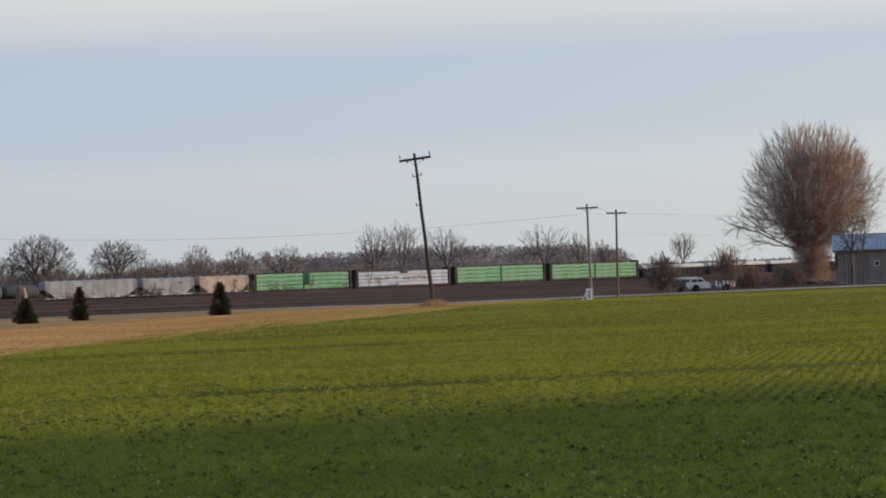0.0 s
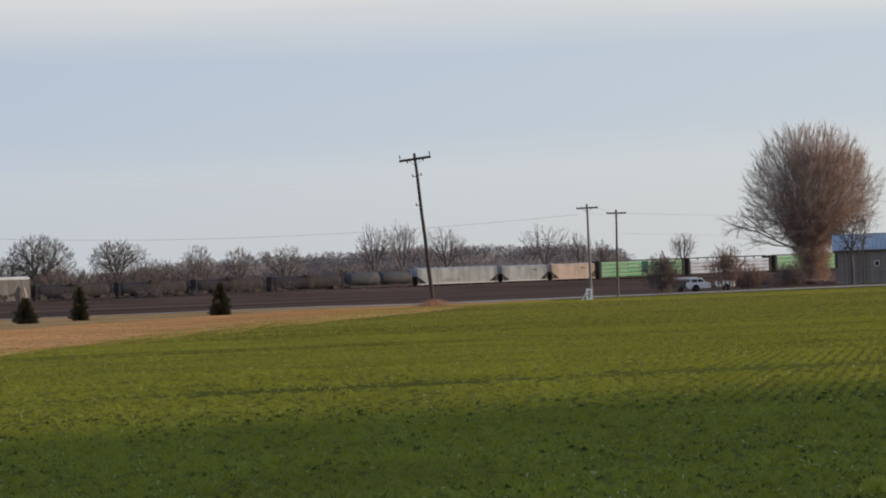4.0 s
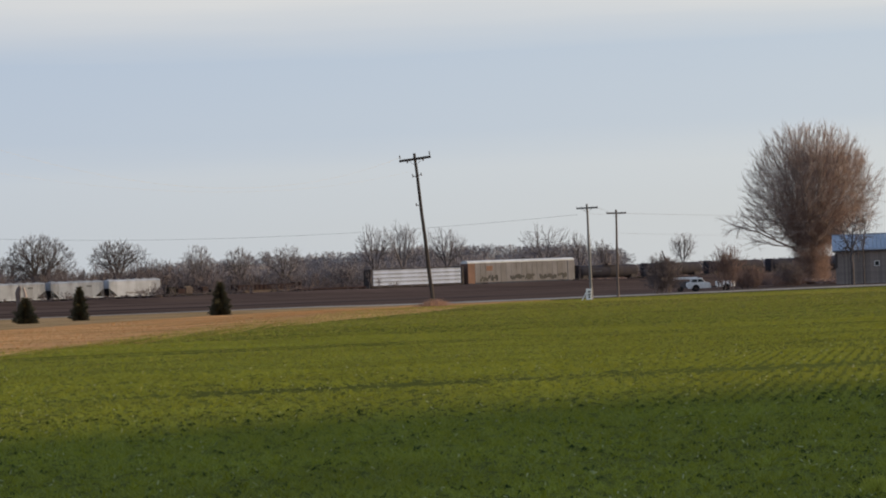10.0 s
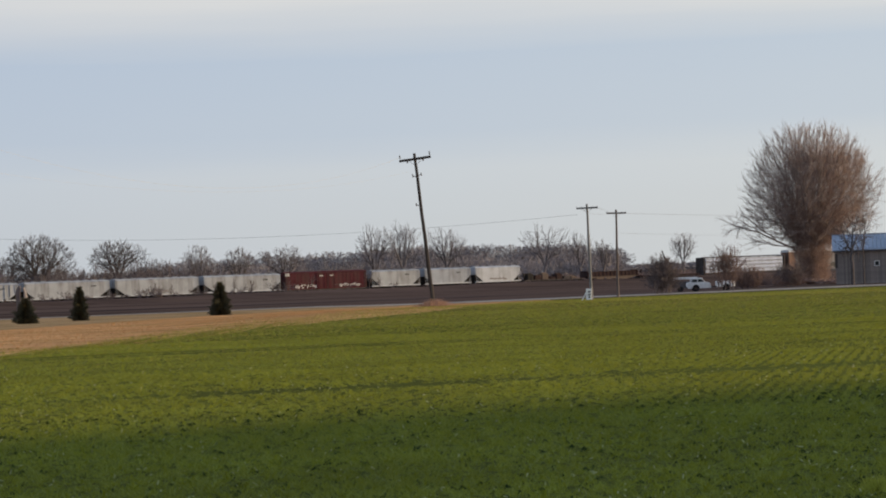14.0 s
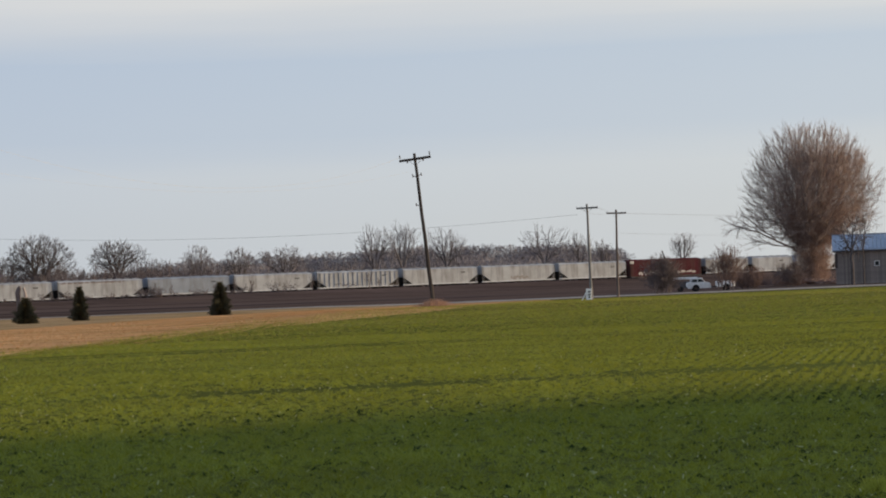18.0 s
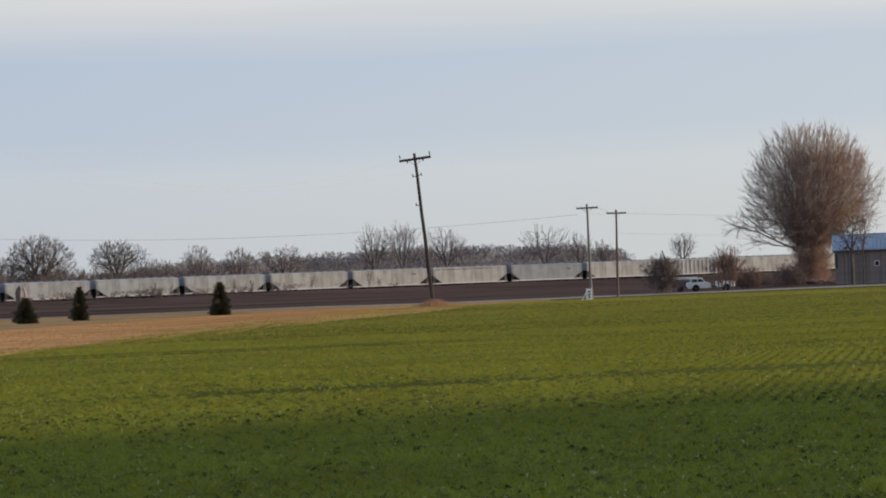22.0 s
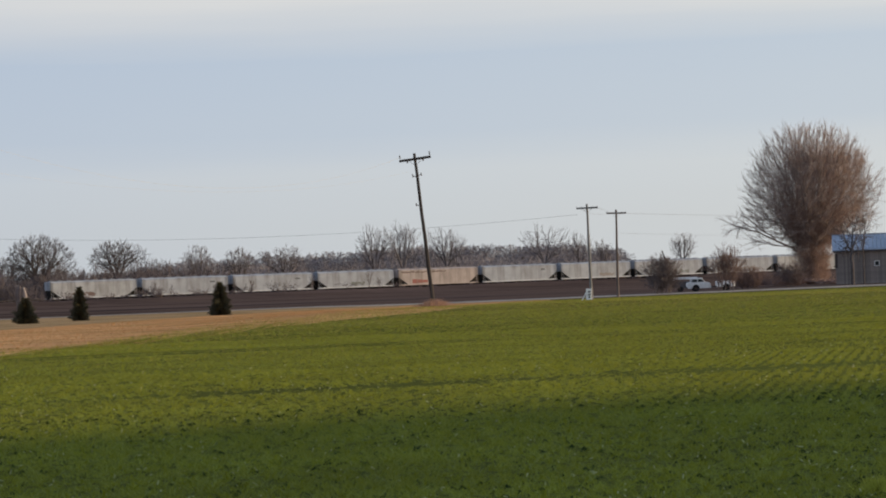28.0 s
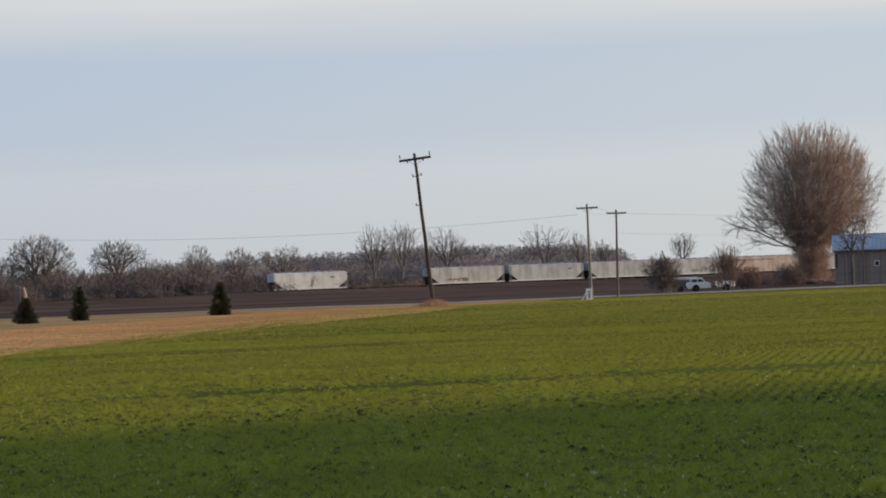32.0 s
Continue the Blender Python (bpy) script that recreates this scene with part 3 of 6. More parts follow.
def autorack(c0, c1):
    """A tri-level auto carrier: corrugated side panels, galvanised roof, an orange end, low sills."""
    car, L = new_car("autorack", c0, c1, "tall grey autorack with white roof, one orange end and graffiti", "train car")
    e = L / 2 - 0.55
    rng = random.Random(41)
    bm = bmesh.new()
    box(bm, -e, e, -1.42, 1.42, 0.75, 5.2)
    core = part("body", bm, P_RACK, car)
    n = 18
    for s in (-1, 1):
        for i in range(n):
            x0 = -e + 1.8 + i * (2 * e - 3.6) / n
            x1 = x0 + (2 * e - 3.6) / n - 0.03
            bm = bmesh.new()
            box(bm, x0, x1, min(s * 1.42, s * 1.52), max(s * 1.42, s * 1.52), 1.1, 5.12, 0.02)
            part("side_panel", bm, P_RACK, core)
    for s in (-1, 1):
        bm = bmesh.new()
        box(bm, min(s * e, s * (e - 1.75)), max(s * e, s * (e - 1.75)), -1.56, 1.56, 0.85, 5.25, 0.04)
        part("end_door", bm, P_ORANGE if s < 0 else P_RACK, car, "rusty orange end door" if s < 0 else "")
    bm = bmesh.new()
    prof = [(-1.58, 5.2), (-1.58, 5.42), (-1.1, 5.72), (0, 5.82), (1.1, 5.72), (1.58, 5.42), (1.58, 5.2)]
    loft(bm, [[(x, y, z) for y, z in prof] for x in (-e, e)])
    part("roof", bm, P_ROOF, car, "pale galvanised roof")
    bm = bmesh.new()
    box(bm, -e, e, -1.55, 1.55, 0.72, 1.06, 0.03)
    part("side_sill", bm, P_CEMENT, car)
    bm = bmesh.new()
    box(bm, -e + 4.6, -e + 6.2, -1.545, -1.525, 3.55, 4.6)
    part("sign_panel", bm, P_ORANGE, car, "faded orange square panel")
    for a, b in ((3.2, 7.8), (10.8, 17.0), (18.2, 24.8)):
        scrawl(car, rng, -e + a, -e + b, 1.12, 2.75, -1.526, P_GRAF_K, "black sprayed scrawl")


def centerbeam(c0, c1, mat, label, colour, gap=None, marks=False, stripes=4, cols=2, top=4.5, band=None):
    """A bulkhead flat car loaded with wrapped lumber: deck, end bulkheads, centre beam, bundles."""
    car, L = new_car("lumber_car", c0, c1, label, "train car")
    e = L / 2 - 0.6
    bm = bmesh.new()
    box(bm, -e, e, -1.5, 1.5, 0.85, 1.1, 0.03)
    loft(bm, [[(x, y, z) for x, z in ((-e + 3.2, 0.85), (e - 3.2, 0.85), (e - 4.6, 0.5), (-e + 4.6, 0.5))] for y in (-0.7, 0.7)])
    part("deck", bm, M_DARK, car)
    for s in (-1, 1):
        bm = bmesh.new()
        box(bm, min(s * e, s * (e - 0.35)), max(s * e, s * (e - 0.35)), -1.55, 1.55, 1.1, 4.7, 0.04)
        for y in (-1.4, -0.7, 0, 0.7, 1.4):
            box(bm, min(s * (e + 0.1), s * e), max(s * (e + 0.1), s * e), y - 0.06, y + 0.06, 1.1, 4.6)
        part("bulkhead", bm, M_DARK, car)
    bm = bmesh.new()
    for i in range(9):
        x = -e + 1.0 + i * (2 * e - 2.0) / 8
        box(bm, x - 0.12, x + 0.12, -0.1, 0.1, 1.1, 4.7)
    box(bm, -e + 0.4, e - 0.4, -0.25, 0.25, 4.55, 4.8, 0.03)
    part("centre_beam", bm, M_DARK, car)
    # lumber bundles: columns along the car, layers up, both sides of the beam
    wide = (2 * e - 1.1) / cols
    high = (top - 1.2) / stripes
    for s in (-1, 1):
        for i in range(cols):
            for k in range(stripes):
                bm = bmesh.new()
                x0 = -e + 0.55 + i * wide + 0.05
                x1 = x0 + wide - 0.1
                if gap and k >= gap[1] and i == gap[0]:
                    x0 += 1.3
                if i == 1:
                    x0 += 0.25
                z0 = 1.2 + k * high + 0.05
                y0, y1 = (0.28, 1.47) if s > 0 else (-1.47, -0.28)
                box(bm, x0, x1, y0, y1, z0, z0 + high - 0.09, 0.03)
                pack = part("timber_pack", bm, mat, car, colour)
                if band and s < 0:
                    bm = bmesh.new()
                    box(bm, x0 + 0.06, x1 - 0.06, y0 - 0.012, y0 + 0.004, z0 + high * 0.62, z0 + high * 0.80)
                    part("printed_band", bm, band, pack, "pale printed band on the wrap")
    for i in range(8):
        bm = bmesh.new()
        x = -e + 0.55 + (i + 0.5) * (2 * e - 1.1) / 8
        for y in (-1.485, 1.485):
            rod(bm, (x, y, 1.1), (x, y, top + 0.02), 0.007, sides=4)
        rod(bm, (x, -1.485, top + 0.02), (x, 1.485, top + 0.05), 0.007, sides=4)
        part("strap", bm, M_WIRE, car)
    if marks:
        rng = random.Random(7)
        for a, b in ((3.6, 10.2), (11.6, 18.2)):
            scrawl(car, rng, -e + a, -e + b, 2.2, 3.3, -1.475, P_GRAF_P, "dark brand lettering, unreadable")
        bm = bmesh.new()
        box(bm, -0.9, 1.0, -1.49, -1.47, top - 0.5, top - 0.06)
        part("torn_wrap", bm, M_DARK, car, "dark torn hole in the wrap")
    return car


def boxcar(c0, c1):
    car, L = new_car("boxcar", c0, c1, "dark red boxcar with double doors and white graffiti", "train car")
    e = L / 2 - 0.6
    rng = random.Random(5)
    bm = bmesh.new()
    box(bm, -e, e, -1.5, 1.5, 0.95, 4.55, 0.03)
    body = part("body", bm, P_RED, car)
    bm = bmesh.new()
    loft(bm, [[(x, y, z) for y, z in ((-1.56, 4.5), (0, 4.82), (1.56, 4.5), (1.5, 4.44), (-1.5, 4.44))] for x in (-e - 0.05, e + 0.05)])
    part("roof", bm, P_RED, car)
    for i in range(22):
        x = -e + 0.3 + i * (2 * e - 0.6) / 21
        if abs(x) < 2.5:
            continue
        bm = bmesh.new()
        box(bm, x - 0.06, x + 0.06, -1.535, 1.535, 1.1, 4.42)
        part("rib", bm, P_RED, body)
    for k in (-1, 1):
        for s in (-1, 1):
            bm = bmesh.new()
            box(bm, min(0.03 * k, 2.35 * k), max(0.03 * k, 2.35 * k), min(s * 1.5, s * 1.62), max(s * 1.5, s * 1.62), 1.15, 4.4, 0.02)
            for z in (1.7, 2.5, 3.3, 4.0):
                box(bm, min(0.1 * k, 2.28 * k), max(0.1 * k, 2.28 * k), min(s * 1.6, s * 1.66), max(s * 1.6, s * 1.66), z, z + 0.12)
            for x in (0.5, 1.8):
                rod(bm, (x * k, s * 1.68, 1.1), (x * k, s * 1.68, 4.4), 0.03, sides=5)
            part("door", bm, P_RED, car)
    for s in (-1, 1):
        bm = bmesh.new()
        ladder(bm, s * (e - 0.35), -1.56, 1.0, 4.4)
        ladder(bm, s * (e + 0.04), -1.0, 1.0, 4.4, along="y")
        part("ladder", bm, M_DARK, car)
    bm = bmesh.new()
    box(bm, -e, e, -1.52, 1.52, 0.82, 1.08, 0.02)
    part("side_sill", bm, M_DARK, car)
    bm = bmesh.new()
    box(bm, -e - 0.06, -e + 0.9, -1.57, -1.51, 3.9, 4.5)
    part("corner_panel", bm, P_GRAF_W, car, "pale upper corner panel")
    scrawl(car, rng, -e + 2.6, -e + 7.4, 1.15, 2.2, -1.54, P_SPRAY, "white sprayed scrawl")
    scrawl(car, rng, 3.2, 8.2, 1.3, 2.2, -1.54, P_SPRAY, "white sprayed scrawl")
    bm = bmesh.new()
    box(bm, -1.6, -0.9, -1.675, -1.63, 3.7, 3.95)
    part("reporting_marks", bm, P_GRAF_W, car, "white marks too small to read")
    bm = bmesh.new()
    box(bm, 0.8, 1.6, -1.675, -1.63, 3.75, 3.95)
    part("reporting_marks", bm, P_GRAF_W, car, "white marks too small to read")


def gondola(c0, c1):
    """An open low gondola with ribbed sides over a deep tan sill."""
    car, L = new_car("gondola", c0, c1, "empty rust-brown gondola with a deep tan sill", "train car")
    e = L / 2 - 0.6
    top = 2.5
    bm = bmesh.new()
    box(bm, -e, e, -1.42, 1.42, 1.3, 1.45, 0.02)
    part("floor_pan", bm, P_RUST, car)
    for s in (-1, 1):
        bm = bmesh.new()
        box(bm, -e, e, min(s * 1.42, s * 1.5), max(s * 1.42, s * 1.5), 1.4, top)
        box(bm, -e, e, min(s * 1.38, s * 1.58), max(s * 1.38, s * 1.58), top - 0.12, top, 0.02)
        side = part("side_wall", bm, P_RUST, car)
        for i in range(14):
            x = -e + 0.3 + i * (2 * e - 0.6) / 13
            bm = bmesh.new()
            box(bm, x - 0.06, x + 0.06, min(s * 1.5, s * 1.6), max(s * 1.5, s * 1.6), 1.42, top - 0.12)
            part("rib", bm, P_RUST, side)
        bm = bmesh.new()
        box(bm, min(s * e, s * (e - 0.1)), max(s * e, s * (e - 0.1)), -1.42, 1.42, 1.45, top + 0.15)
        part("end_wall", bm, P_RUST, car)
        bm = bmesh.new()
        loft(bm, [[(x, yy, z) for x, z in ((-e, 1.4), (-e + 2.6, 0.8), (-e + 3.6, 0.45), (e - 3.6, 0.45), (e - 2.6, 0.8), (e, 1.4))] for yy in (s * 1.36, s * 1.44)])
        part("side_sill", bm, P_TANBELLY, car)


def flat_car(c0, c1, label, mat, load=False):
    """A plain flat car with stake pockets, a brake stand and perhaps a low load of junk."""
    car, L = new_car("flat_car", c0, c1, label, "train car")
    rng = random.Random(int(-c0))
    e = L / 2 - 0.6
    bm = bmesh.new()
    box(bm, -e, e, -1.5, 1.5, 0.95, 1.25, 0.03)
    part("deck", bm, mat, car)
    bm = bmesh.new()
    loft(bm, [[(x, y, z) for x, z in ((-e + 3.0, 0.95), (e - 3.0, 0.95), (e - 4.2, 0.55), (-e + 4.2, 0.55))] for y in (-1.2, 1.2)])
    part("underframe", bm, M_DARK, car)
    for i in range(12):
        x = -e + 0.5 + i * (2 * e - 1.0) / 11
        bm = bmesh.new()
        box(bm, x - 0.05, x + 0.05, -1.56, 1.56, 1.0, 1.2)
        part("stake_pocket", bm, P_RUST, car)
    bm = bmesh.new()
    rod(bm, (-e + 0.2, -0.6, 1.2), (-e + 0.2, -0.6, 2.5), 0.05, sides=6)
    box(bm, -e + 0.05, -e + 0.35, -0.9, -0.3, 1.9, 2.7, 0.03)
    part("brake_stand", bm, mat, car)
    if load:
        for i in range(7):
            bm = bmesh.new()
            x0 = -e + 0.9 + i * (2 * e - 1.8) / 7
            w = (2 * e - 1.8) / 7 * rng.uniform(0.6, 0.95)
            h = rng.uniform(0.5, 1.9)
            box(bm, x0, x0 + w, -1.2, rng.uniform(0.4, 1.2), 1.25, 1.25 + h * 0.7, 0.06)
            if rng.random() < 0.7:
                rod(bm, (x0, -0.4, 1.3 + h * 0.7), (x0 + w, -0.2, 1.3 + h * 0.75), 0.14, sides=8)
            part("crated_machine", bm, rng.choice((M_DARK, P_RUST, P_BAY, P_TANBELLY)), car, "dull dark machinery load")


def coil_car(c0, c1):
    """A dark trough car with a pale rounded cover."""
    car, L = new_car("coil_car", c0, c1, "dark coil car with pale rounded metal covers", "train car")
    e = L / 2 - 0.6
    bm = bmesh.new()
    box(bm, -e, e, -1.5, 1.5, 0.9, 2.75, 0.05)
    body = part("body", bm, P_BLACK, car)
    for i in range(12):
        x = -e + 0.4 + i * (2 * e - 0.8) / 11
        bm = bmesh.new()
        box(bm, x - 0.06, x + 0.06, -1.58, 1.58, 1.0, 2.7)
        part("rib", bm, P_BLACK, body)
    for a, b in ((-e + 0.1, -0.1), (0.1, e - 0.1)):
        bm = bmesh.new()
        prof = [(-1.5, 2.75), (-1.5, 3.05), (-1.0, 3.4), (0, 3.52), (1.0, 3.4), (1.5, 3.05), (1.5, 2.75)]
        loft(bm, [[(x, y, z) for y, z in prof] for x in (a, b)])
        part("cover", bm, P_ROOF, car, "pale metal cover")


def train():
    # front to rear
    coil_car(716, 840)
    coil_car(592, 716)
    coil_car(468.5, 592)
    coil_car(340.4, 468.5)
    G = "bulkhead flat car loaded with green-wrapped lumber bundles"
    centerbeam(165.6, 340.4, P_WRAP_G, G, "green plastic-wrapped lumber", top=4.3, band=P_BAND_G)
    centerbeam(-6.1, 165.6, P_WRAP_G, G, "green plastic-wrapped lumber", band=P_BAND_G)
    centerbeam(-178.1, -6.1, P_WRAP_W, "bulkhead flat car with white-wrapped lumber and torn wrap", "white plastic-wrapped lumber", marks=True, cols=1, top=4.2)
    centerbeam(-349.2, -178.1, P_WRAP_G, "flat car of green-wrapped lumber with a bundle missing", "green plastic-wrapped lumber", gap=(1, 1), band=P_BAND_G)
    hopper(-437.8, -349.2, P_TAN, "short tan covered hopper car", 1, bays=2, high=4.5)
    hopper(-528.2, -437.8, P_GREYW, "short pale grey covered hopper car", 2, bays=2, high=4.5)
    hopper(-679.0, -528.2, P_GREYW, "long pale grey covered hopper with grey graffiti patch", 3, graf=(P_GRAF_P, -0.35, 0.12, 1.35, 2.5, "grey sprayed scrawl"))
    cement_hopper(-795.0, -679.0, "grey two-bin cement hopper car with rounded tops")
    for a, b in ((-927.0, -795.0), (-1051.0, -927.0), (-1173.0, -1051.0), (-1300.5, -1173.0)):
        tank_car(a, b, "black tank car with manway platform")
    autorack(-1502.6, -1300.5)
    centerbeam(-1673.0, -1502.6, P_WRAP_W, "bulkhead flat car loaded with white-wrapped lumber", "white plastic-wrapped lumber", cols=1, band=P_BAND_W)
    flat_car(-1791.8, -1673.0, "empty rust-red flat car with a brake stand", P_RUST)
    gondola(-1896.8, -1791.8)
    flat_car(-2011.5, -1896.8, "flat car with a low load of dark machinery", M_DARK, load=True)
    hopper(-2100.8, -2011.5, P_BRIGHT, "short white covered hopper with grey graffiti", 4, bays=2, high=4.5, graf=(P_GRAF_P, -0.35, 0.35, 1.5, 2.2, "grey sprayed scrawl"))
    hopper(-2190.3, -2100.8, P_GREYW, "short pale grey covered hopper car", 5, bays=2, high=4.5)
    hopper(-2282.8, -2190.3, P_WHITE, "short cream covered hopper car", 6, bays=2, high=4.5)
    boxcar(-2428.1, -2282.8)
    marks = (-2428.1, -2561.7, -2702.3, -2841.5, -2988.3, -3125.5, -3264.2, -3404.3, -3543.3, -3681.0, -3821.2, -3960.6, -4099.2, -4242.4, -4390.5, -4528.3, -4668.5, -4814.4, -4956.2)
    kinds = "wwwrwpswwggggfgggw"
    for i, (b, a) in enumerate(zip(marks, marks[1:])):
        k = kinds[i]
        mat = {"w": P_WHITE, "r": P_WHITE, "g": P_GREYW, "p": P_GREY, "s": P_WHITE, "f": P_ROSE}[k]
        if k == "r":
            hopper(a, b, mat, "cream covered hopper car with vertical side ribs", 20 + i, ribs=17)
        elif k == "f":
            car = hopper(a, b, mat, "faded rose covered hopper with red graffiti on its side", 20 + i, graf=(P_GRAF_B, -0.9, 0.2, 3.6, 4.1, "brown sprayed scrawl"))
            bm = bmesh.new()
            for k in range(3):
                box(bm, -6.4 + k * 1.25, -5.2 + k * 1.25, -1.60, -1.575, 1.45 + 0.06 * k, 2.35 - 0.1 * k, 0.01)
            part("graffiti", bm, P_GRAF_R, car, "red sprayed block letters")
        elif k == "s":
            hopper(a, b, mat, "cream covered hopper with brown graffiti along its side", 20 + i, graf=(P_GRAF_B, -0.9, 0.55, 3.95, 4.30, "brown sprayed scrawl"))
        else:
            tone = {"w": "cream", "g": "pale grey", "p": "mid grey"}[k]
            sprayed = {1: (P_GRAF_P, -0.2, 0.25), 8: (P_GRAF_P, -0.55, -0.1), 9: (P_GRAF_P, -0.7, 0.55), 10: (P_MOSS, -0.6, 0.6), 11: (P_GRAF_P, 0.1, 0.5), 14: (P_MOSS, -0.1, 0.2), 17: (P_GRAF_B, -0.5, 0.0)}.get(i)
            if sprayed:
                hopper(a, b, mat, tone + " covered hopper with dull graffiti low on its side", 20 + i, graf=(*sprayed, 1.4, 2.4, "dull sprayed scrawl"))
            else:
                hopper(a, b, mat, tone + " covered hopper car with dark ends", 20 + i)
    flat_car(-5090, -4956.2, "empty dark flat car with stake pockets", M_DARK)
    hopper(-5221, -5090, P_BRIGHT, "white covered hopper, last car of the train", 60)
    for ob in (TRUCK_MESH, WHEEL_MESH):
        bpy.data.objects.remove(ob)


def motions():
    """The train rolls by at about 21 m/s."""
    for car, s0 in CARS:
        rows = []
        for t in range(0, 33, 4):
            p = by_track(s0 + run(t), 0, RAIL_Z)
            rows.append((float(t), Matrix.Translation(p) @ pose(0, 0, 0, 0, 0, TRACK_TURN)))
        walk(car, rows)


soil_bank()
railway()
train()


# ---------------------------------------------------------------- trees
def grown(seed, tips, foot, heading=(0, 0, 1), r_tip=0.02, power=0.42, early=2, first=0.2, step=0.42, keep=0.35, spray=3, spray_len=0.8, up=0.3, wob=0.05, fine=0.01, thick=9):
    """Sticks of a bare tree that grows from foot to every tip, forking on the way. Returns limbs and twigs as (p0, p1, r0, r1)."""
    rng = np.random.RandomState(seed)
    limbs, fines = [], []

    def unit(v):
        return v / max(np.linalg.norm(v), 1e-9)

    def radius(n):
        return r_tip * n ** power

    todo = [(np.array(foot, float), unit(np.array(heading, float)), np.arange(len(tips)), 0)]
    while todo:
        p, d, pick, depth = todo.pop()
        n = len(pick)
        way = tips[pick].mean(0) - p
        far = np.linalg.norm(way)
        if n <= 1:
            tip = tips[pick[0]]
            mid = (p + tip) / 2 + d * far * 0.10 + rng.normal(0, 0.05, 3) * far
            fines.append((p, mid, radius(1.6), radius(1)))
            fines.append((mid, tip, radius(1), max(radius(1) * 0.6, fine * 0.7)))
            e = unit(tip - mid)
            for _ in range(spray):
                f = rng.rand() ** 0.7
                o = mid * (1 - f) + tip * f
                s = unit(e + rng.normal(0, 0.45, 3) + np.array([0, 0, up]))
                fines.append((o, o + s * spray_len * rng.uniform(0.4, 1.2), fine, fine * 0.6))
            continue
        go = unit(unit(way) * (1 - keep) + d * keep)
        length = far * (first if depth < early else step) * rng.uniform(0.75, 1.25)
        q = p + go * length
        mid = (p + q) / 2 + rng.normal(0, wob, 3) * length
        rows = limbs if n > thick else fines
        rows.append((p, mid, radius(n), radius(n) * 0.97))
        rows.append((mid, q, radius(n) * 0.97, radius(n) * 0.92))
        rel = tips[pick] - q
        rel = rel / np.maximum(np.linalg.norm(rel, axis=1, keepdims=True), 1e-6)
        _, axes = np.linalg.eigh(np.cov(rel.T) + np.eye(3) * 1e-9)
        axis = unit(axes[:, 2] + 0.25 * rng.normal(0, 1, 3)) if n > 3 else axes[:, 2]
        order = np.argsort(rel @ axis)
        cut = min(max(int(round(n * rng.uniform(0.36, 0.64))), 1), n - 1)
        todo.append((q, go, pick[order[:cut]], depth + 1))
        todo.append((q, go, pick[order[cut:]], depth + 1))
    return limbs, fines


def head(rng, n, zs, halves, hollow=0.5, lumps=0.2, lobes=5):
    """Tips spread through a crown whose half-width follows height, with lumps and hollows in its outline."""
    z = rng.uniform(zs[0], zs[-1], n * 4)
    w = np.interp(z, zs, halves)
    z = z[rng.rand(n * 4) < (w / max(halves)) ** 1.6 + 0.03][:n]
    n = len(z)
    a = rng.uniform(0, 2 * math.pi, n)
    ph = rng.uniform(0, 6.28, 3)
    k = 1 + lumps * (0.6 * np.sin(lobes * a + ph[0] + z * 5.0 / zs[-1]) + 0.4 * np.sin((lobes + 4) * a + ph[1] - z * 11.0 / zs[-1]))
    r = np.interp(z, zs, halves) * np.minimum(k, 1.08) * rng.rand(n) ** hollow
    z = z + zs[-1] * 0.02 * np.sin(lobes * a + ph[2])
    return np.stack([r * np.cos(a), r * np.sin(a), z], 1)


def domed(seed, height, wide, tips=300, base=0.3, fork=0.22, lean=0.0, **more):
    """A round-headed bare tree of a given height and width."""
    rng = np.random.RandomState(seed + 1000)
    u = np.array([0.0, 0.12, 0.35, 0.6, 0.8, 0.93, 1.0])
    half = np.array([0.35, 0.75, 0.97, 1.0, 0.80, 0.50, 0.18]) * wide / 2
    pts = head(rng, tips, height * (base + (1 - base) * u) * 0.97, half)
    pts[:, 0] += lean * pts[:, 2]
    foot = np.array([0, 0, height * fork * 0.6])
    limbs, fines = grown(seed, pts, foot, **more)
    r = limbs[0][2] if limbs else 0.1
    return [(np.array([0, 0, -0.3]), foot, r * 1.25, r)] + limbs, fines


def fanned(seed, height, wide, tips=240, stems=4, fork=0.12, open_up=0.9, **more):
    """A bare tree of a few upright leaders, each with a narrow head of its own."""
    rng = np.random.RandomState(seed + 2000)
    pts = []
    for i in range(stems):
        f = (i + 0.5) / stems * 2 - 1
        h = height * (1 - 0.16 * f * f) * rng.uniform(0.88, 1.0)
        z = np.array([0.36, 0.5, 0.7, 0.86, 1.0]) * h
        one = head(rng, tips // stems, z, np.array([0.30, 0.7, 1.0, 0.95, 0.45]) * wide / stems * 0.72, 0.6, 0.3)
        one[:, 0] += f * wide * 0.38 * (0.35 + 0.65 * one[:, 2] / height * open_up)
        one[:, 1] += rng.normal(0, wide * 0.10)
        pts.append(one)
    foot = np.array([0, 0, height * fork])
    limbs, fines = grown(seed, np.concatenate(pts), foot, **more)
    r = limbs[0][2]
    return [(np.array([0, 0, -0.3]), foot, r * 1.2, r)] + limbs, fines


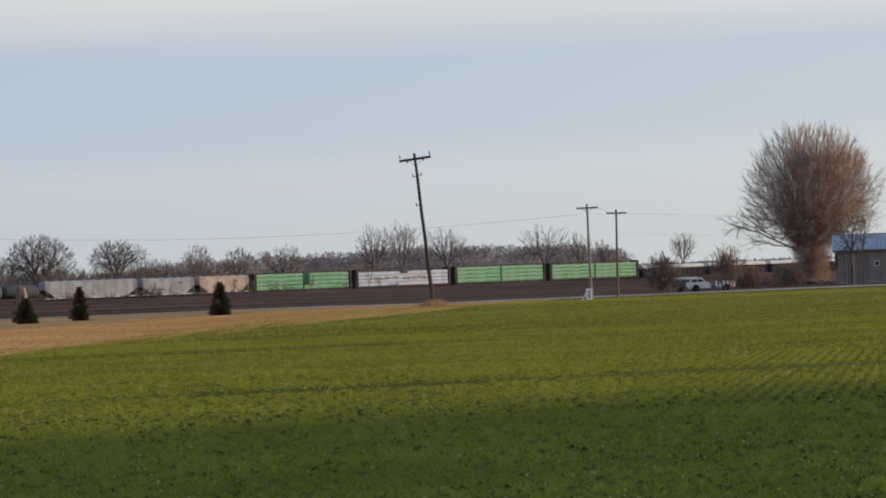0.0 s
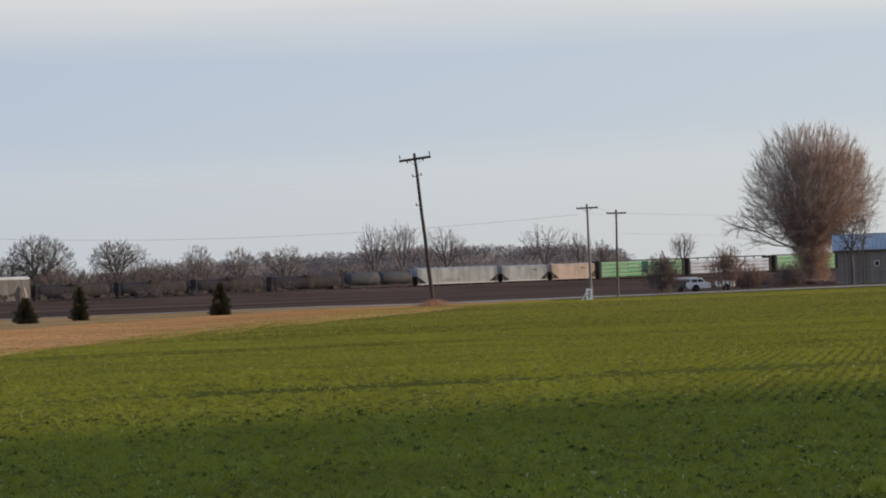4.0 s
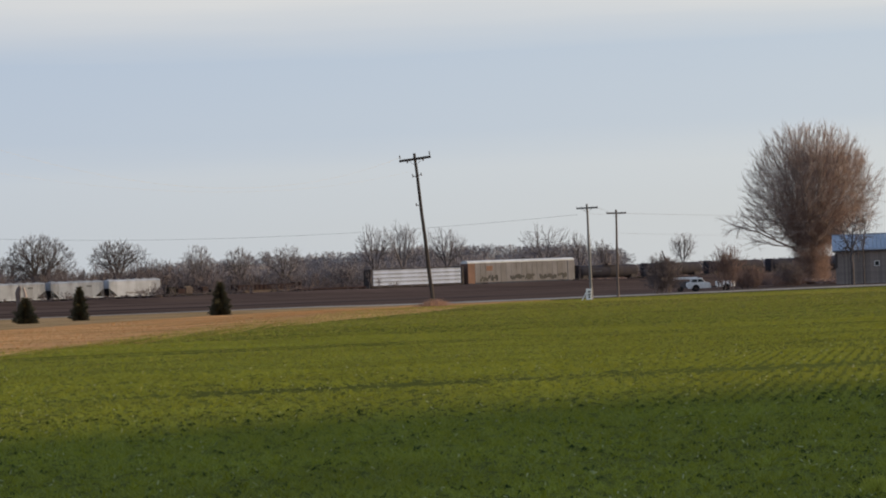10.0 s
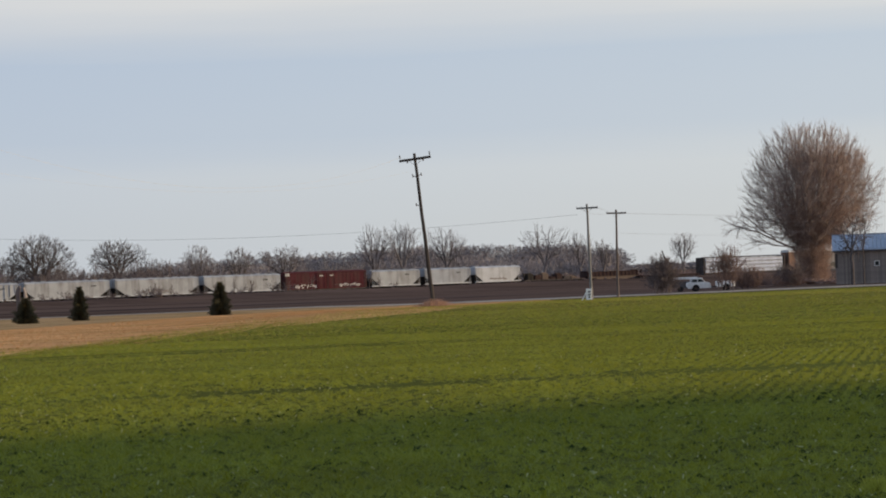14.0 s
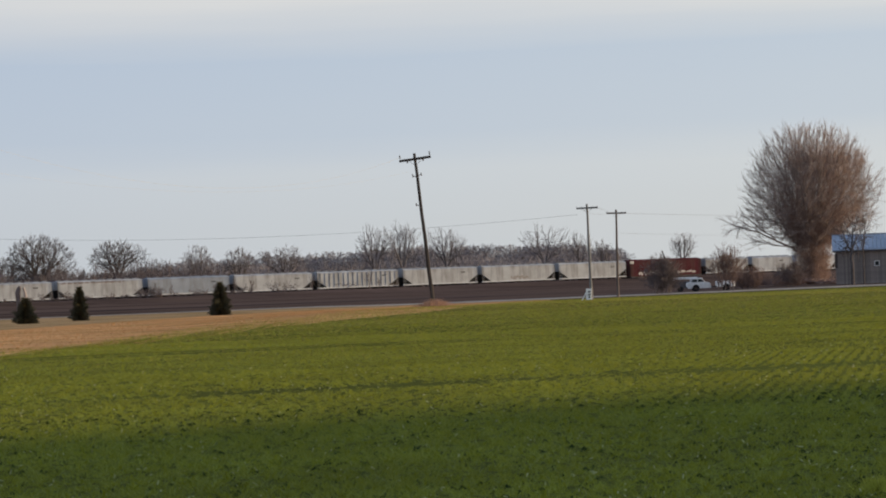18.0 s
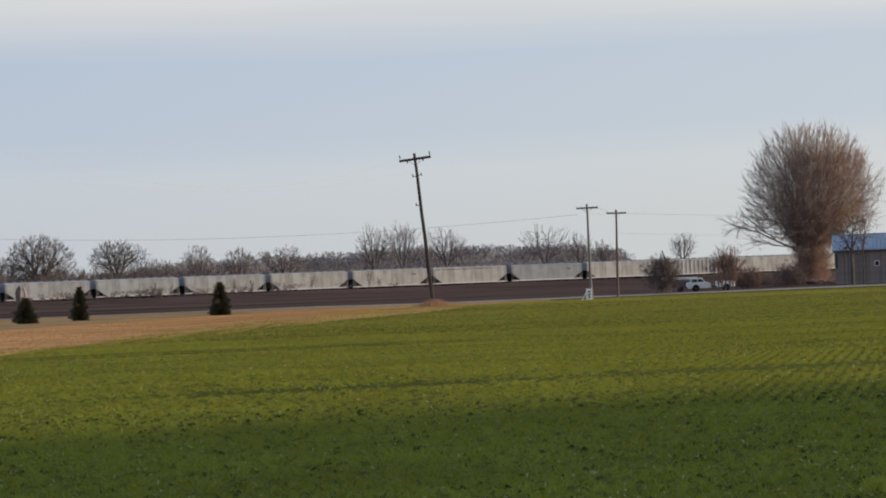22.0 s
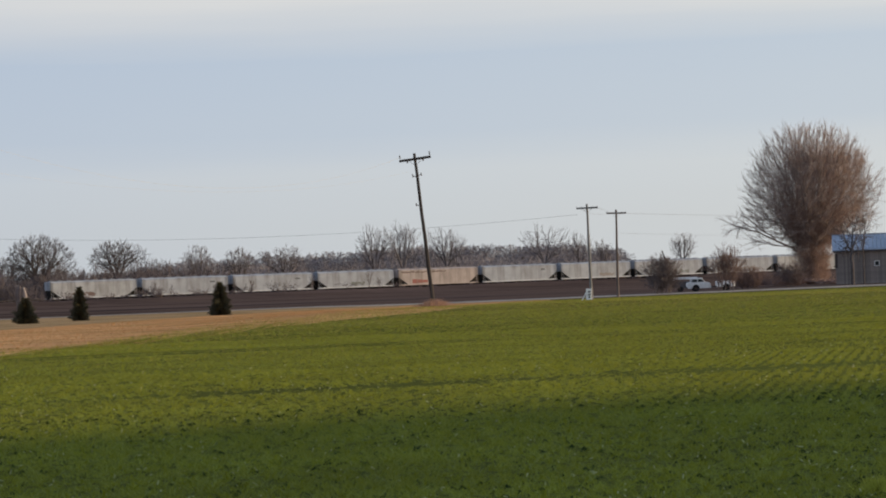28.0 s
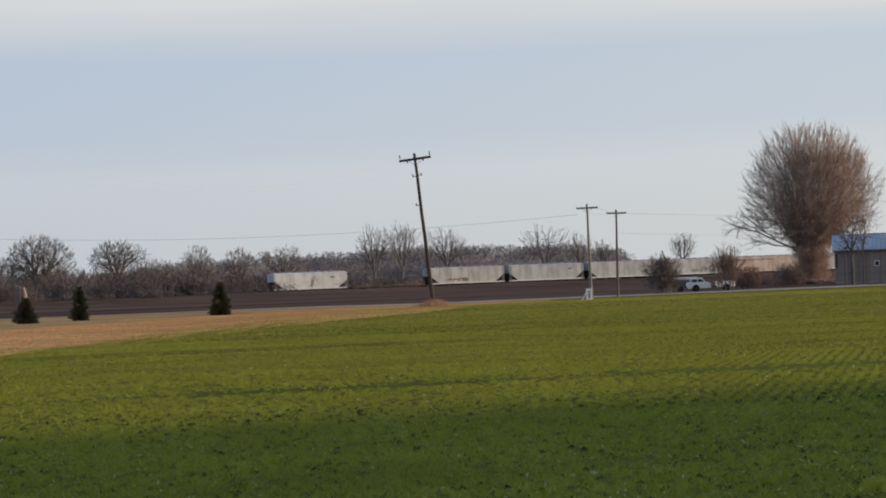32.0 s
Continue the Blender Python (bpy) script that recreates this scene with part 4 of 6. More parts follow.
def thicket(seed, height, wide, tips=60, stools=4, base=0.12, **more):
    """A bush of several stools close together, twiggy to the ground."""
    rng = np.random.RandomState(seed + 3000)
    limbs, fines = [], []
    for i in range(stools):
        a, d = rng.uniform(0, 6.28), wide * 0.28 * math.sqrt(rng.rand())
        o = np.array([d * math.cos(a), d * math.sin(a), 0])
        z = np.array([base, 0.28 + base, 0.7, 0.9, 1.0]) * height * rng.uniform(0.8, 1.0)
        pts = head(rng, tips // stools, z, np.array([0.6, 0.95, 1.0, 0.7, 0.25]) * wide * 0.38, 0.6, 0.25) + o
        a_, b_ = grown(seed * 7 + i, pts, o + np.array([0, 0, -0.1]), early=3, first=0.12, **more)
        limbs += a_ + [(np.array([0, 0, -0.12]), o + np.array([0, 0, 0.04]), 0.06, 0.05)]
        fines += b_
    return limbs, fines


def arrays(rows, sides=3):
    p0, p1 = np.array([r[0] for r in rows]), np.array([r[1] for r in rows])
    return stick_arrays(p0, p1, np.array([r[2] for r in rows]), np.array([r[3] for r in rows]), sides)


def bare_tree(name, x, y, height, label, seed, wide, mats=None, lean=0.0, maker=None, **more):
    limbs, fines = (maker or domed)(seed, height, wide, **more)
    tree = empty(name, Matrix.Translation((x, y, land_at(x, y))) @ pose(0, 0, 0, 0, lean, 0), label, "bush" if "bush" in name else "tree")
    bark, twig = mats or (M_BARK_GREY, M_TWIG_GREY)
    raw_mesh("trunk", *arrays(limbs, 6 if len(limbs) < 4000 else 3), bark).parent = tree
    raw_mesh("crown", *arrays(fines, 3), twig).parent = tree
    return tree


def cottonwood(seed, height, wide):
    """A great tree: rising limbs that fan out of a waist of shoots to a round head with brushy upright tips."""
    rng = np.random.RandomState(seed)
    k = height / 23.0
    zs = np.array([5.6, 6.8, 8.2, 10.6, 13.6, 16.2, 19.2, 21.3, 22.8]) * k
    halves = np.array([3.6, 6.2, 8.2, 9.2, 9.5, 9.2, 7.7, 5.7, 2.6]) * wide / 19.0
    pts = head(rng, 2500, zs, halves, 0.42, 0.16, 9)
    foot = np.array([0.1, 0, 4.6])
    limbs, fines = grown(seed, pts, foot, r_tip=0.023, power=0.34, early=6, first=0.10, step=0.36, keep=0.30, spray=6, spray_len=1.3, up=0.5, wob=0.03, fine=0.014)
    # shoots that rise from the limbs inside the head
    n = 7000
    a, rho = rng.uniform(0, 2 * math.pi, n), rng.rand(n) ** 0.6
    z = rng.uniform(5.0, 18.0, n) * k
    w = np.interp(z, zs, halves) * 0.68 * rho
    p = np.stack([w * np.cos(a) + 0.15 * z - 0.7, w * np.sin(a), z], 1)
    d = p - np.array([0, 0, 3.0])
    d /= np.linalg.norm(d, axis=1, keepdims=True)
    d += rng.normal(0, 0.22, (n, 3)) + np.array([0, 0, 0.45])
    q = p + d * rng.uniform(0.7, 2.0, n)[:, None]
    limbs += [(p[i], q[i], 0.020, 0.009) for i in range(n)]
    # the waist: upright shoots round the old trunk
    for i in range(10500):
        z = rng.uniform(0.0, 10.5)
        w = np.interp(z, (0, 1.5, 3.6, 5.4, 8.0, 10.5), (2.7, 2.4, 2.7, 3.4, 4.6, 5.8)) * math.sqrt(rng.rand()) * rng.uniform(0.72, 1.14)
        a = rng.uniform(0, 2 * math.pi)
        p = np.array([math.cos(a) * w, math.sin(a) * w, z])
        d = np.array([math.cos(a) * 0.22, math.sin(a) * 0.22, 0.8]) + rng.normal(0, 0.42, 3)
        limbs.append((p, p + d * rng.uniform(0.4, 1.2), 0.017, 0.009))
    limbs.append((np.array([0, 0, -0.3]), np.array([0.1, 0, 4.8]), 0.95, 0.7))
    # a long low limb to one side, a shorter one to the other
    for o, c, size, m, rt in (((-0.8, -0.8, 3.6), (-9.4, -0.6, 8.9), (4.4, 2.2, 2.3), 64, 0.030), ((-1.0, -0.5, 4.6), (-8.2, 0.5, 6.6), (2.8, 1.6, 1.5), 24, 0.026), ((1.5, 0.8, 7.0), (9.6, 1.4, 13.6), (2.4, 1.6, 2.8), 60, 0.014), ((1.6, 0.2, 5.4), (7.6, 0.4, 9.6), (2.6, 2.6, 2.8), 130, 0.014)):
        pts = np.array(c) + np.clip(rng.normal(0, 0.48, (m, 3)), -1, 1) * np.array(size)
        l2, f2 = grown(seed + 9, pts, o, heading=(np.array(c) - np.array(o)), r_tip=rt, power=0.40, early=1, first=0.55, step=0.40, keep=0.55, spray=5, spray_len=0.9, up=0.35, wob=0.11, fine=0.011)
        limbs += l2
        fines += f2
    return limbs, fines


# a paler copy of the grey twigs, with distance haze in its colour
M_HAZE = material("hazy_grey_twigs", (0.178, 0.157, 0.160), 0.95, vary=0.25, size=0.2, fine=2.0, bump=0.0)
M_REDTWIG = material("reddish_twigs", (0.310, 0.217, 0.184), 0.95, vary=0.25, size=0.4, fine=3.0, bump=0.0)


def at(px, y):
    """X of a thing that stands y metres off, at a bearing given in thousandths from straight ahead."""
    return px * y / 1000.0


def stand_of(name, places, mat, label, category, seed, fine, variants=6, shape=0.8, maker=None, **more):
    """Woods or brush: many bare stems in one object. places: x, y, height."""
    rng = np.random.RandomState(seed)
    kinds = []
    for i in range(variants):
        limbs, fines = (maker or thicket)(seed * 10 + i, 10.0, 10.0 * shape, fine=0.01, **more)
        rows = limbs + fines
        kinds.append((np.array([r[0] for r in rows]), np.array([r[1] for r in rows]), np.array([r[2] for r in rows]), np.array([r[3] for r in rows])))
    V, F, n = [], [], 0
    for x, y, h in places:
        p0, p1, r0, r1 = kinds[rng.randint(variants)]
        a, k, wide = rng.uniform(0, 2 * math.pi), h / 10, rng.uniform(0.85, 1.25)
        R = np.array([[math.cos(a) * wide, -math.sin(a) * wide, 0], [math.sin(a) * wide, math.cos(a) * wide, 0], [0, 0, 1]]) * k
        o = np.array([x, y, land_at(x, y)])
        v, f = blade_arrays(p0 @ R.T + o, p1 @ R.T + o, np.maximum(r0 * k, fine), np.maximum(r1 * k, fine * 0.7), len(V))
        V.append(v)
        F.append(f + n)
        n += len(v)
    ob = raw_mesh(name, np.concatenate(V), np.concatenate(F), mat)
    return tagged(ob, label, category, kind="stuff")


def far_land():
    rng = np.random.RandomState(3)
    # the woods behind the railway: tall crowns behind, lower ones filling the edge
    crest = ((-118, -100, -88, -78, -60, -45, -33, -20, 5, 25, 48, 62), (9.5, 10.5, 13.2, 12.8, 14.6, 13.6, 13.8, 14.5, 14.4, 14.0, 13.4, 10.4))
    pl = []
    for i in range(208):
        b, y = rng.uniform(-118, 60), rng.uniform(1040, 1130)
        pl.append((at(b, y), y, np.interp(b, *crest) * rng.choice((0.88, 0.94, 1.0, 1.02))))
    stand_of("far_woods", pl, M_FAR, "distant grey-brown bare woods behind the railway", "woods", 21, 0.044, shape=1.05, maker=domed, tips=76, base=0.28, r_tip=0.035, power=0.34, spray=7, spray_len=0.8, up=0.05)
    pl = []
    for i in range(170):
        b, y = rng.uniform(-118, 60), rng.uniform(980, 1040)
        pl.append((at(b, y), y, np.interp(b, *crest) * rng.uniform(0.50, 0.80)))
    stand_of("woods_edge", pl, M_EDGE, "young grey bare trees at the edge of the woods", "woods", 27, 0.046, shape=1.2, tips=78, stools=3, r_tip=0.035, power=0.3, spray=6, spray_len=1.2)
    pl = []
    for i in range(240):
        b = rng.uniform(40, 165)
        y = rng.uniform(2900, 3200)
        pl.append((at(b, y), y, rng.uniform(7.0, 9.5)))
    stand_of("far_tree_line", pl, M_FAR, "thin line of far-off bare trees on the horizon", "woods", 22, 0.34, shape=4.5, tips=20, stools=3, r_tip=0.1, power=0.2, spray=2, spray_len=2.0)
    # brush along the far side of the railway
    pl = []
    for i in range(205):
        s = rng.uniform(-140, 24)
        p = by_track(s, rng.uniform(9, 36))
        pl.append((p.x, p.y, rng.uniform(3.4, 6.4) * (1.2 if s < -55 else 0.95 if s < -15 else 0.6)))
    stand_of("track_brush", pl, M_BRUSH, "tangled brown bare brush along the railway", "brush", 23, 0.020, shape=1.35, tips=84, stools=4, r_tip=0.038, power=0.28, spray=6, spray_len=1.6)
    # low dry growth where the brush gives out
    pl = []
    for i in range(110):
        p = by_track(rng.uniform(-34, 95), rng.uniform(7, 40))
        pl.append((p.x, p.y, rng.uniform(1.4, 2.9)))
    stand_of("dry_brush", pl, M_DRYBRUSH, "low dry brown brush behind the railway", "brush", 28, 0.020, shape=2.4, tips=64, stools=4, r_tip=0.035, power=0.28, spray=6, spray_len=1.5)
    # a hedgerow farther back under the trees
    pl = []
    for i in range(100):
        p = by_track(rng.uniform(-165, -38), rng.uniform(30, 75))
        pl.append((p.x, p.y, rng.uniform(6.5, 9.0)))
    stand_of("hedgerow", pl, M_BRUSH, "dense brown hedgerow behind the railway", "brush", 25, 0.022, shape=1.35, tips=100, stools=4, r_tip=0.038, power=0.28, spray=7, spray_len=1.3)
    # rank growth between the yard and the great tree
    pl = []
    for i in range(46):
        b, y = rng.uniform(99, 121), rng.uniform(396, 420)
        pl.append((at(b, y), y, rng.uniform(0.7, 2.0)))
    stand_of("yard_brush", pl, M_SCRUB, "low dead brush between the yard and the tree", "brush", 26, 0.012, shape=1.7, tips=70, stools=4, r_tip=0.05, power=0.3, spray=5, spray_len=1.6)
    # low weeds on the near side
    pl = []
    for i in range(200):
        s = rng.uniform(-130, 40) if i < 70 else rng.uniform(-135, -40)
        p = by_track(s, -rng.uniform(8, 14))
        pl.append((p.x, p.y, rng.uniform(0.2, 0.5) if i < 70 else rng.uniform(0.3, 1.1) if i % 6 else rng.uniform(1.2, 2.6)))
    stand_of("track_weeds", pl, M_BRUSH, "low dead weeds on the bank of the railway", "weeds", 24, 0.022, shape=1.6, tips=36, stools=3, r_tip=0.05, power=0.25, spray=3, spray_len=1.8)


def trees():
    dark = (M_BARK_GREY, M_TWIG_GREY)
    # farther trees take the paler twigs, so their colour carries the haze
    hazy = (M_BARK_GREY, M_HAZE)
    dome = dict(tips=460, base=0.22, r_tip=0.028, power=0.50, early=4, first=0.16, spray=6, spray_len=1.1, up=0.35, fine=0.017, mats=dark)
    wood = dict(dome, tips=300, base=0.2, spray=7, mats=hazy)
    tall = dict(maker=fanned, r_tip=0.030, power=0.45, early=2, first=0.22, step=0.34, spray=4, spray_len=0.95, up=0.35, fine=0.017, mats=(M_HAZE, M_HAZE))
    bare_tree("bare_tree", at(-137.5, 640), 640, 15.3, "wide bare grey tree with dark fanning limbs above railway brush", 31, 15.6, **dict(dome, tips=900, spray=7, fine=0.02))
    bare_tree("bare_tree", at(-149, 652), 652, 11.0, "low bare grey tree beside a taller one", 44, 10.0, **dome)
    bare_tree("bare_tree", at(-111, 690), 690, 14.2, "bare grey tree with a wide flat open crown", 32, 14.5, **dict(dome, base=0.48, tips=520, spray=6, power=0.50, first=0.2, early=3, fine=0.02))
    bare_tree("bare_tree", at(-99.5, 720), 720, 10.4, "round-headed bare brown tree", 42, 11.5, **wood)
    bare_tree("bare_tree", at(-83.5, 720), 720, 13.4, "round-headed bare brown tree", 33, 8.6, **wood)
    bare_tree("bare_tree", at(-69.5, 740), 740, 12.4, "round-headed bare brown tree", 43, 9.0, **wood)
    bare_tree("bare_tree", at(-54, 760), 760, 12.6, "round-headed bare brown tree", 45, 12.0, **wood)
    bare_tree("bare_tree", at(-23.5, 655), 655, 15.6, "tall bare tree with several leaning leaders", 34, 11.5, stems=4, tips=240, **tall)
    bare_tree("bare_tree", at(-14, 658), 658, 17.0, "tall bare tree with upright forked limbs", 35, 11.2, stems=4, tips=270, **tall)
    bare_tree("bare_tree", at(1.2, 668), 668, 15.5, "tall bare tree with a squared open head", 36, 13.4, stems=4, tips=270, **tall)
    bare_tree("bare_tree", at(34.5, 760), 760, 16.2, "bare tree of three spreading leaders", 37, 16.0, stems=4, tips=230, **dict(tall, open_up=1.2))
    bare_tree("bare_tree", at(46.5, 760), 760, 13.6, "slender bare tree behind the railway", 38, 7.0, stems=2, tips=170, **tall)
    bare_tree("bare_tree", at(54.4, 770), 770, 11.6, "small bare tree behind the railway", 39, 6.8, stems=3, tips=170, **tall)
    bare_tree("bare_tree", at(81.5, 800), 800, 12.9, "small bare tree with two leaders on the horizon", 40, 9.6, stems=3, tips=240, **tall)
    # saplings before the train
    for b, h, w in ((-99, 3.4, 1.6), (-93, 2.4, 1.6), (-85, 1.7, 3.2), (-78, 2.6, 1.2), (-71.5, 3.2, 1.3), (-65.5, 2.9, 1.2), (-45, 3.7, 2.8), (-33, 1.6, 6.0), (-25.5, 4.6, 2.2), (-22, 2.4, 2.0), (-17, 1.3, 3.0)):
        y = (TRACK_Y0 - 10.4) / (1 - 0.5774 * b / 1000)
        bare_tree("sapling_tree", at(b, y), y, h, "thin bare sapling beside the railway", int(200 - b), w, mats=(M_BRUSH, M_BRUSH), tips=26, base=0.2, r_tip=0.024, power=0.35, spray=3, spray_len=0.4, fine=0.016)
    # the great tree by the barn
    bare_tree("cottonwood_tree", at(125.6, 424), 424, 22.9, "great bare cottonwood with dense rising reddish twigs", 51, 19.0, mats=(M_REDTWIG, M_TWIG), maker=cottonwood)
    bare_tree("bare_tree", at(139, 380), 380, 9.6, "small crooked bare tree before the barn", 52, 6.2, mats=dark, maker=fanned, stems=3, tips=90, fork=0.3, r_tip=0.030, power=0.44, early=1, first=0.25, spray=5, spray_len=0.7, fine=0.012, wob=0.1)
    bare_tree("bare_tree", at(142.8, 381), 381, 10.0, "slender bare tree before the barn", 56, 2.6, mats=dark, tips=50, base=0.4, fork=0.5, r_tip=0.022, power=0.4, spray=4, spray_len=0.6, fine=0.012)
    scrub = dict(maker=thicket, power=0.35, spray=7, fine=0.012)
    bare_tree("bush", at(73.0, 356), 356, 5.0, "dense bare brown bush around an old post", 53, 5.0, tips=640, stools=7, r_tip=0.02, spray_len=0.55, mats=(M_BRUSH, M_BRUSH), **scrub)
    bare_tree("bush", at(96.0, 360), 360, 6.0, "reddish bare bush before the parked truck", 54, 5.2, tips=340, stools=6, base=0.30, r_tip=0.017, spray_len=0.6, wob=0.09, mats=(M_BRUSH, M_SCRUB), **scrub)
    bare_tree("bush", at(104, 372), 372, 3.0, "low reddish bush beyond the parked truck", 57, 4.8, tips=320, stools=6, r_tip=0.02, spray_len=0.5, mats=(M_BRUSH, M_SCRUB), **scrub)
    bare_tree("bush", at(115.5, 400), 400, 3.2, "low bare bush at the foot of the tree", 55, 5.4, tips=320, stools=6, r_tip=0.02, spray_len=0.55, mats=(M_BRUSH, M_BRUSH), **scrub)


def evergreen(px, y, height, wide, label, seed, taper=0.62):
    rng = np.random.RandomState(seed)
    x = at(px, y)
    tree = empty("evergreen_tree", Matrix.Translation((x, y, land_at(x, y))), label, "tree", "small evergreens on the lawn")
    bm = bmesh.new()
    rod(bm, (0, 0, -0.1), (0, 0, height * 0.95), 0.06, 0.012, 7)
    part("trunk", bm, M_BARK, tree)
    n = 15000
    z = height * (0.005 + 0.995 * rng.rand(n) ** 1.25)
    a = rng.uniform(0, 2 * math.pi, n)
    lump = 1 + 0.24 * np.sin(3 * a + z * 4 + seed) + 0.16 * np.sin(7 * a - z * 9)
    reach = wide / 2 * np.clip(1.12 * (1 - z / height) ** taper, 0.07, 1) * lump * (1 + 0.16 * np.sin(z * 11 + 2 * np.sin(a + seed))) * rng.uniform(0.66, 1.2, n) * np.clip(z / (0.08 * height), 0.75, 1)
    r = reach * rng.uniform(0.02, 1.0, n) ** 0.5
    base = np.stack([r * np.cos(a), r * np.sin(a), z], 1)
    out = np.stack([np.cos(a), np.sin(a), rng.uniform(-0.25, 0.75, n)], 1)
    out /= np.linalg.norm(out, axis=1, keepdims=True)
    length = (rng.uniform(0.07, 0.17, n) + 0.22 * (rng.rand(n) > 0.93))[:, None]
    side = np.cross(out, rng.normal(0, 1, (n, 3)))
    side /= np.linalg.norm(side, axis=1, keepdims=True)
    w = rng.uniform(0.03, 0.065, n)[:, None]
    v = np.stack([base - side * w, base + side * w, base + out * length], 1).reshape(-1, 3)
    o = raw_mesh("foliage", v, np.arange(3 * n).reshape(-1, 3), M_NEEDLE)
    o.parent = tree


def snag():
    """A broken trunk with pale torn wood and a dark stub beside it."""
    y = 262.0
    x = at(-143.5, y)
    t = empty("broken_tree", Matrix.Translation((x, y, land_at(x, y))), "broken dead tree stump with pale torn wood", "stump")
    bm = bmesh.new()
    loft(bm, [[(0.22 * k * math.cos(q) - 0.42 + dx, 0.22 * k * math.sin(q), z) for q in np.linspace(0, 6.28, 9)[:-1]] for z, k, dx in ((-0.2, 1.3, 0.1), (0.8, 1.0, 0.08), (1.9, 0.9, 0.0), (2.6, 1.1, -0.02), (3.0, 0.9, 0.08), (3.25, 0.3, 0.16))])
    part("trunk", bm, M_BRUSH, t)
    bm = bmesh.new()
    loft(bm, [[(0.14 * k * math.cos(q) + dx, 0.12 * k * math.sin(q) - 0.08, z) for q in np.linspace(0, 6.28, 9)[:-1]] for z, k, dx in ((-0.1, 1.1, -0.05), (1.3, 1.0, 0.20), (1.9, 0.8, 0.28), (2.3, 1.1, 0.24), (2.7, 0.7, 0.20), (2.95, 0.9, 0.10), (3.1, 0.35, 0.12))])
    part("torn_wood", bm, M_SPLIT, t, "pale pinkish torn wood")


M_SPLIT = material("torn_wood", (0.40, 0.33, 0.30), 0.85, vary=0.2, size=2.0, fine=10.0, stretch=(1, 1, 0.2))


# ---------------------------------------------------------------- poles and wires
def pole(px, y, height, arm, label, lean=0.0, turn=0.0, r=0.16, pins=True, mat=None):
    x = at(px, y)
    mat = mat or M_POLE
    p = empty("utility_pole", Matrix.Translation((x, y, land_at(x, y))) @ pose(0, 0, 0, 0, lean, turn), label, "pole", "poles along the road")
    bm = bmesh.new()
    rings = []
    for k in range(9):
        z = -0.4 + (height + 0.4) * k / 8
        rr = r * (1 - 0.36 * k / 8)
        wob = 0.015 * math.sin(k * 2.1)
        rings.append([(wob + rr * math.cos(q), rr * math.sin(q), z) for q in np.linspace(0, 2 * math.pi, 12, endpoint=False)])
    loft(bm, rings)
    part("shaft", bm, mat, p, smooth=False)
    za = height - 0.42
    bm = bmesh.new()
    box(bm, -arm / 2, arm / 2, -0.25, -0.11, za - 0.09, za + 0.09, 0.012, Matrix.Translation((0, 0, za)) @ pose(0, 0, 0, 0, -1.5, 0) @ Matrix.Translation((0, 0, -za)) if pins else None)
    part("crossarm", bm, mat, p)
    for s in (-1, 1):
        bm = bmesh.new()
        rod(bm, (s * 0.5, -0.12, za - 0.06), (0, -0.12, za - 0.5), 0.014, sides=5)
        part("brace", bm, M_WIRE, p)
        for f in (0.47, 0.25):
            bm = bmesh.new()
            xx = s * arm * f
            zz = za + 0.07 + (s * arm * f) * 0.026 * pins
            if not pins:
                rod(bm, (xx, -0.175, zz - 0.01), (xx, -0.175, zz + 0.09), 0.045, 0.03, 8)
            elif f > 0.4:
                rod(bm, (xx, -0.175, zz), (xx, -0.175, zz + 0.18), 0.018, sides=5)
                rod(bm, (xx, -0.175, zz + 0.12), (xx, -0.175, zz + (0.36 if pins else 0.2)), 0.055, 0.04, 8)
            else:
                rod(bm, (xx, -0.175, zz - 0.3), (xx, -0.175, zz - 0.12), 0.06, 0.05, 8)
            part("insulator", bm, M_INSUL, p)
    if pins:
        for z, s in ((height - 1.75, -1), (height - 1.7, 1), (height - 3.9, -1)):
            bm = bmesh.new()
            rod(bm, (0, -0.1, z), (s * 0.32, -0.14, z + 0.1), 0.025, sides=5)
            rod(bm, (s * 0.32, -0.14, z), (s * 0.32, -0.14, z + 0.24), 0.045, 0.035, 8)
            part("bracket", bm, M_INSUL, p)
    return p


def wire(a, b, sag, r=0.012, label="thin sagging power line wire", name="power_line"):
    a, b = Vector(a), Vector(b)
    bm = bmesh.new()
    n = 24
    rings = []
    d = (b - a).normalized()
    u = d.cross(Vector((0, 0, 1))).normalized()
    w = u.cross(d)
    for i in range(n + 1):
        f = i / n
        p = a.lerp(b, f) - Vector((0, 0, sag * 4 * f * (1 - f)))
        rings.append([p + r * (math.cos(q) * u + math.sin(q) * w) for q in (0, 2.09, 4.19)])
    loft(bm, rings)
    ob = part(name, bm, M_WIRE)
    return tagged(ob, label, "wire")


def road_sign():
    y = 303.0
    x = at(48.5, y)
    s = empty("sandwich_sign", Matrix.Translation((x, y, land_at(x, y))) @ pose(0, 0, 0, 0, 0, 10), "white wooden board sign propped beside the pole", "sign")
    bm = bmesh.new()
    box(bm, -0.13, 0.45, -0.05, 0.05, 0.05, 1.22, 0.02)
    board = part("board", bm, M_SIGN, s)
    for z, w in ((0.85, 0.24), (0.52, 0.28), (0.3, 0.2)):
        bm = bmesh.new()
        box(bm, 0.2 - w / 2, 0.2 + w / 2, -0.062, -0.05, z, z + 0.13)
        part("letter_bar", bm, P_GRAF_K, board)
    bm = bmesh.new()
    box(bm, -0.05, 0.05, -0.04, 0.04, 0, 1.05, 0.01, pose(-0.60, 0, 0, 0, 30, 0))
    part("prop", bm, M_SIGN, s)
    bm = bmesh.new()
    for xx in (0.02, 0.38):
        box(bm, xx - 0.03, xx + 0.03, 0.05, 0.11, -0.1, 1.1)
    part("stake", bm, M_SIGN, s)


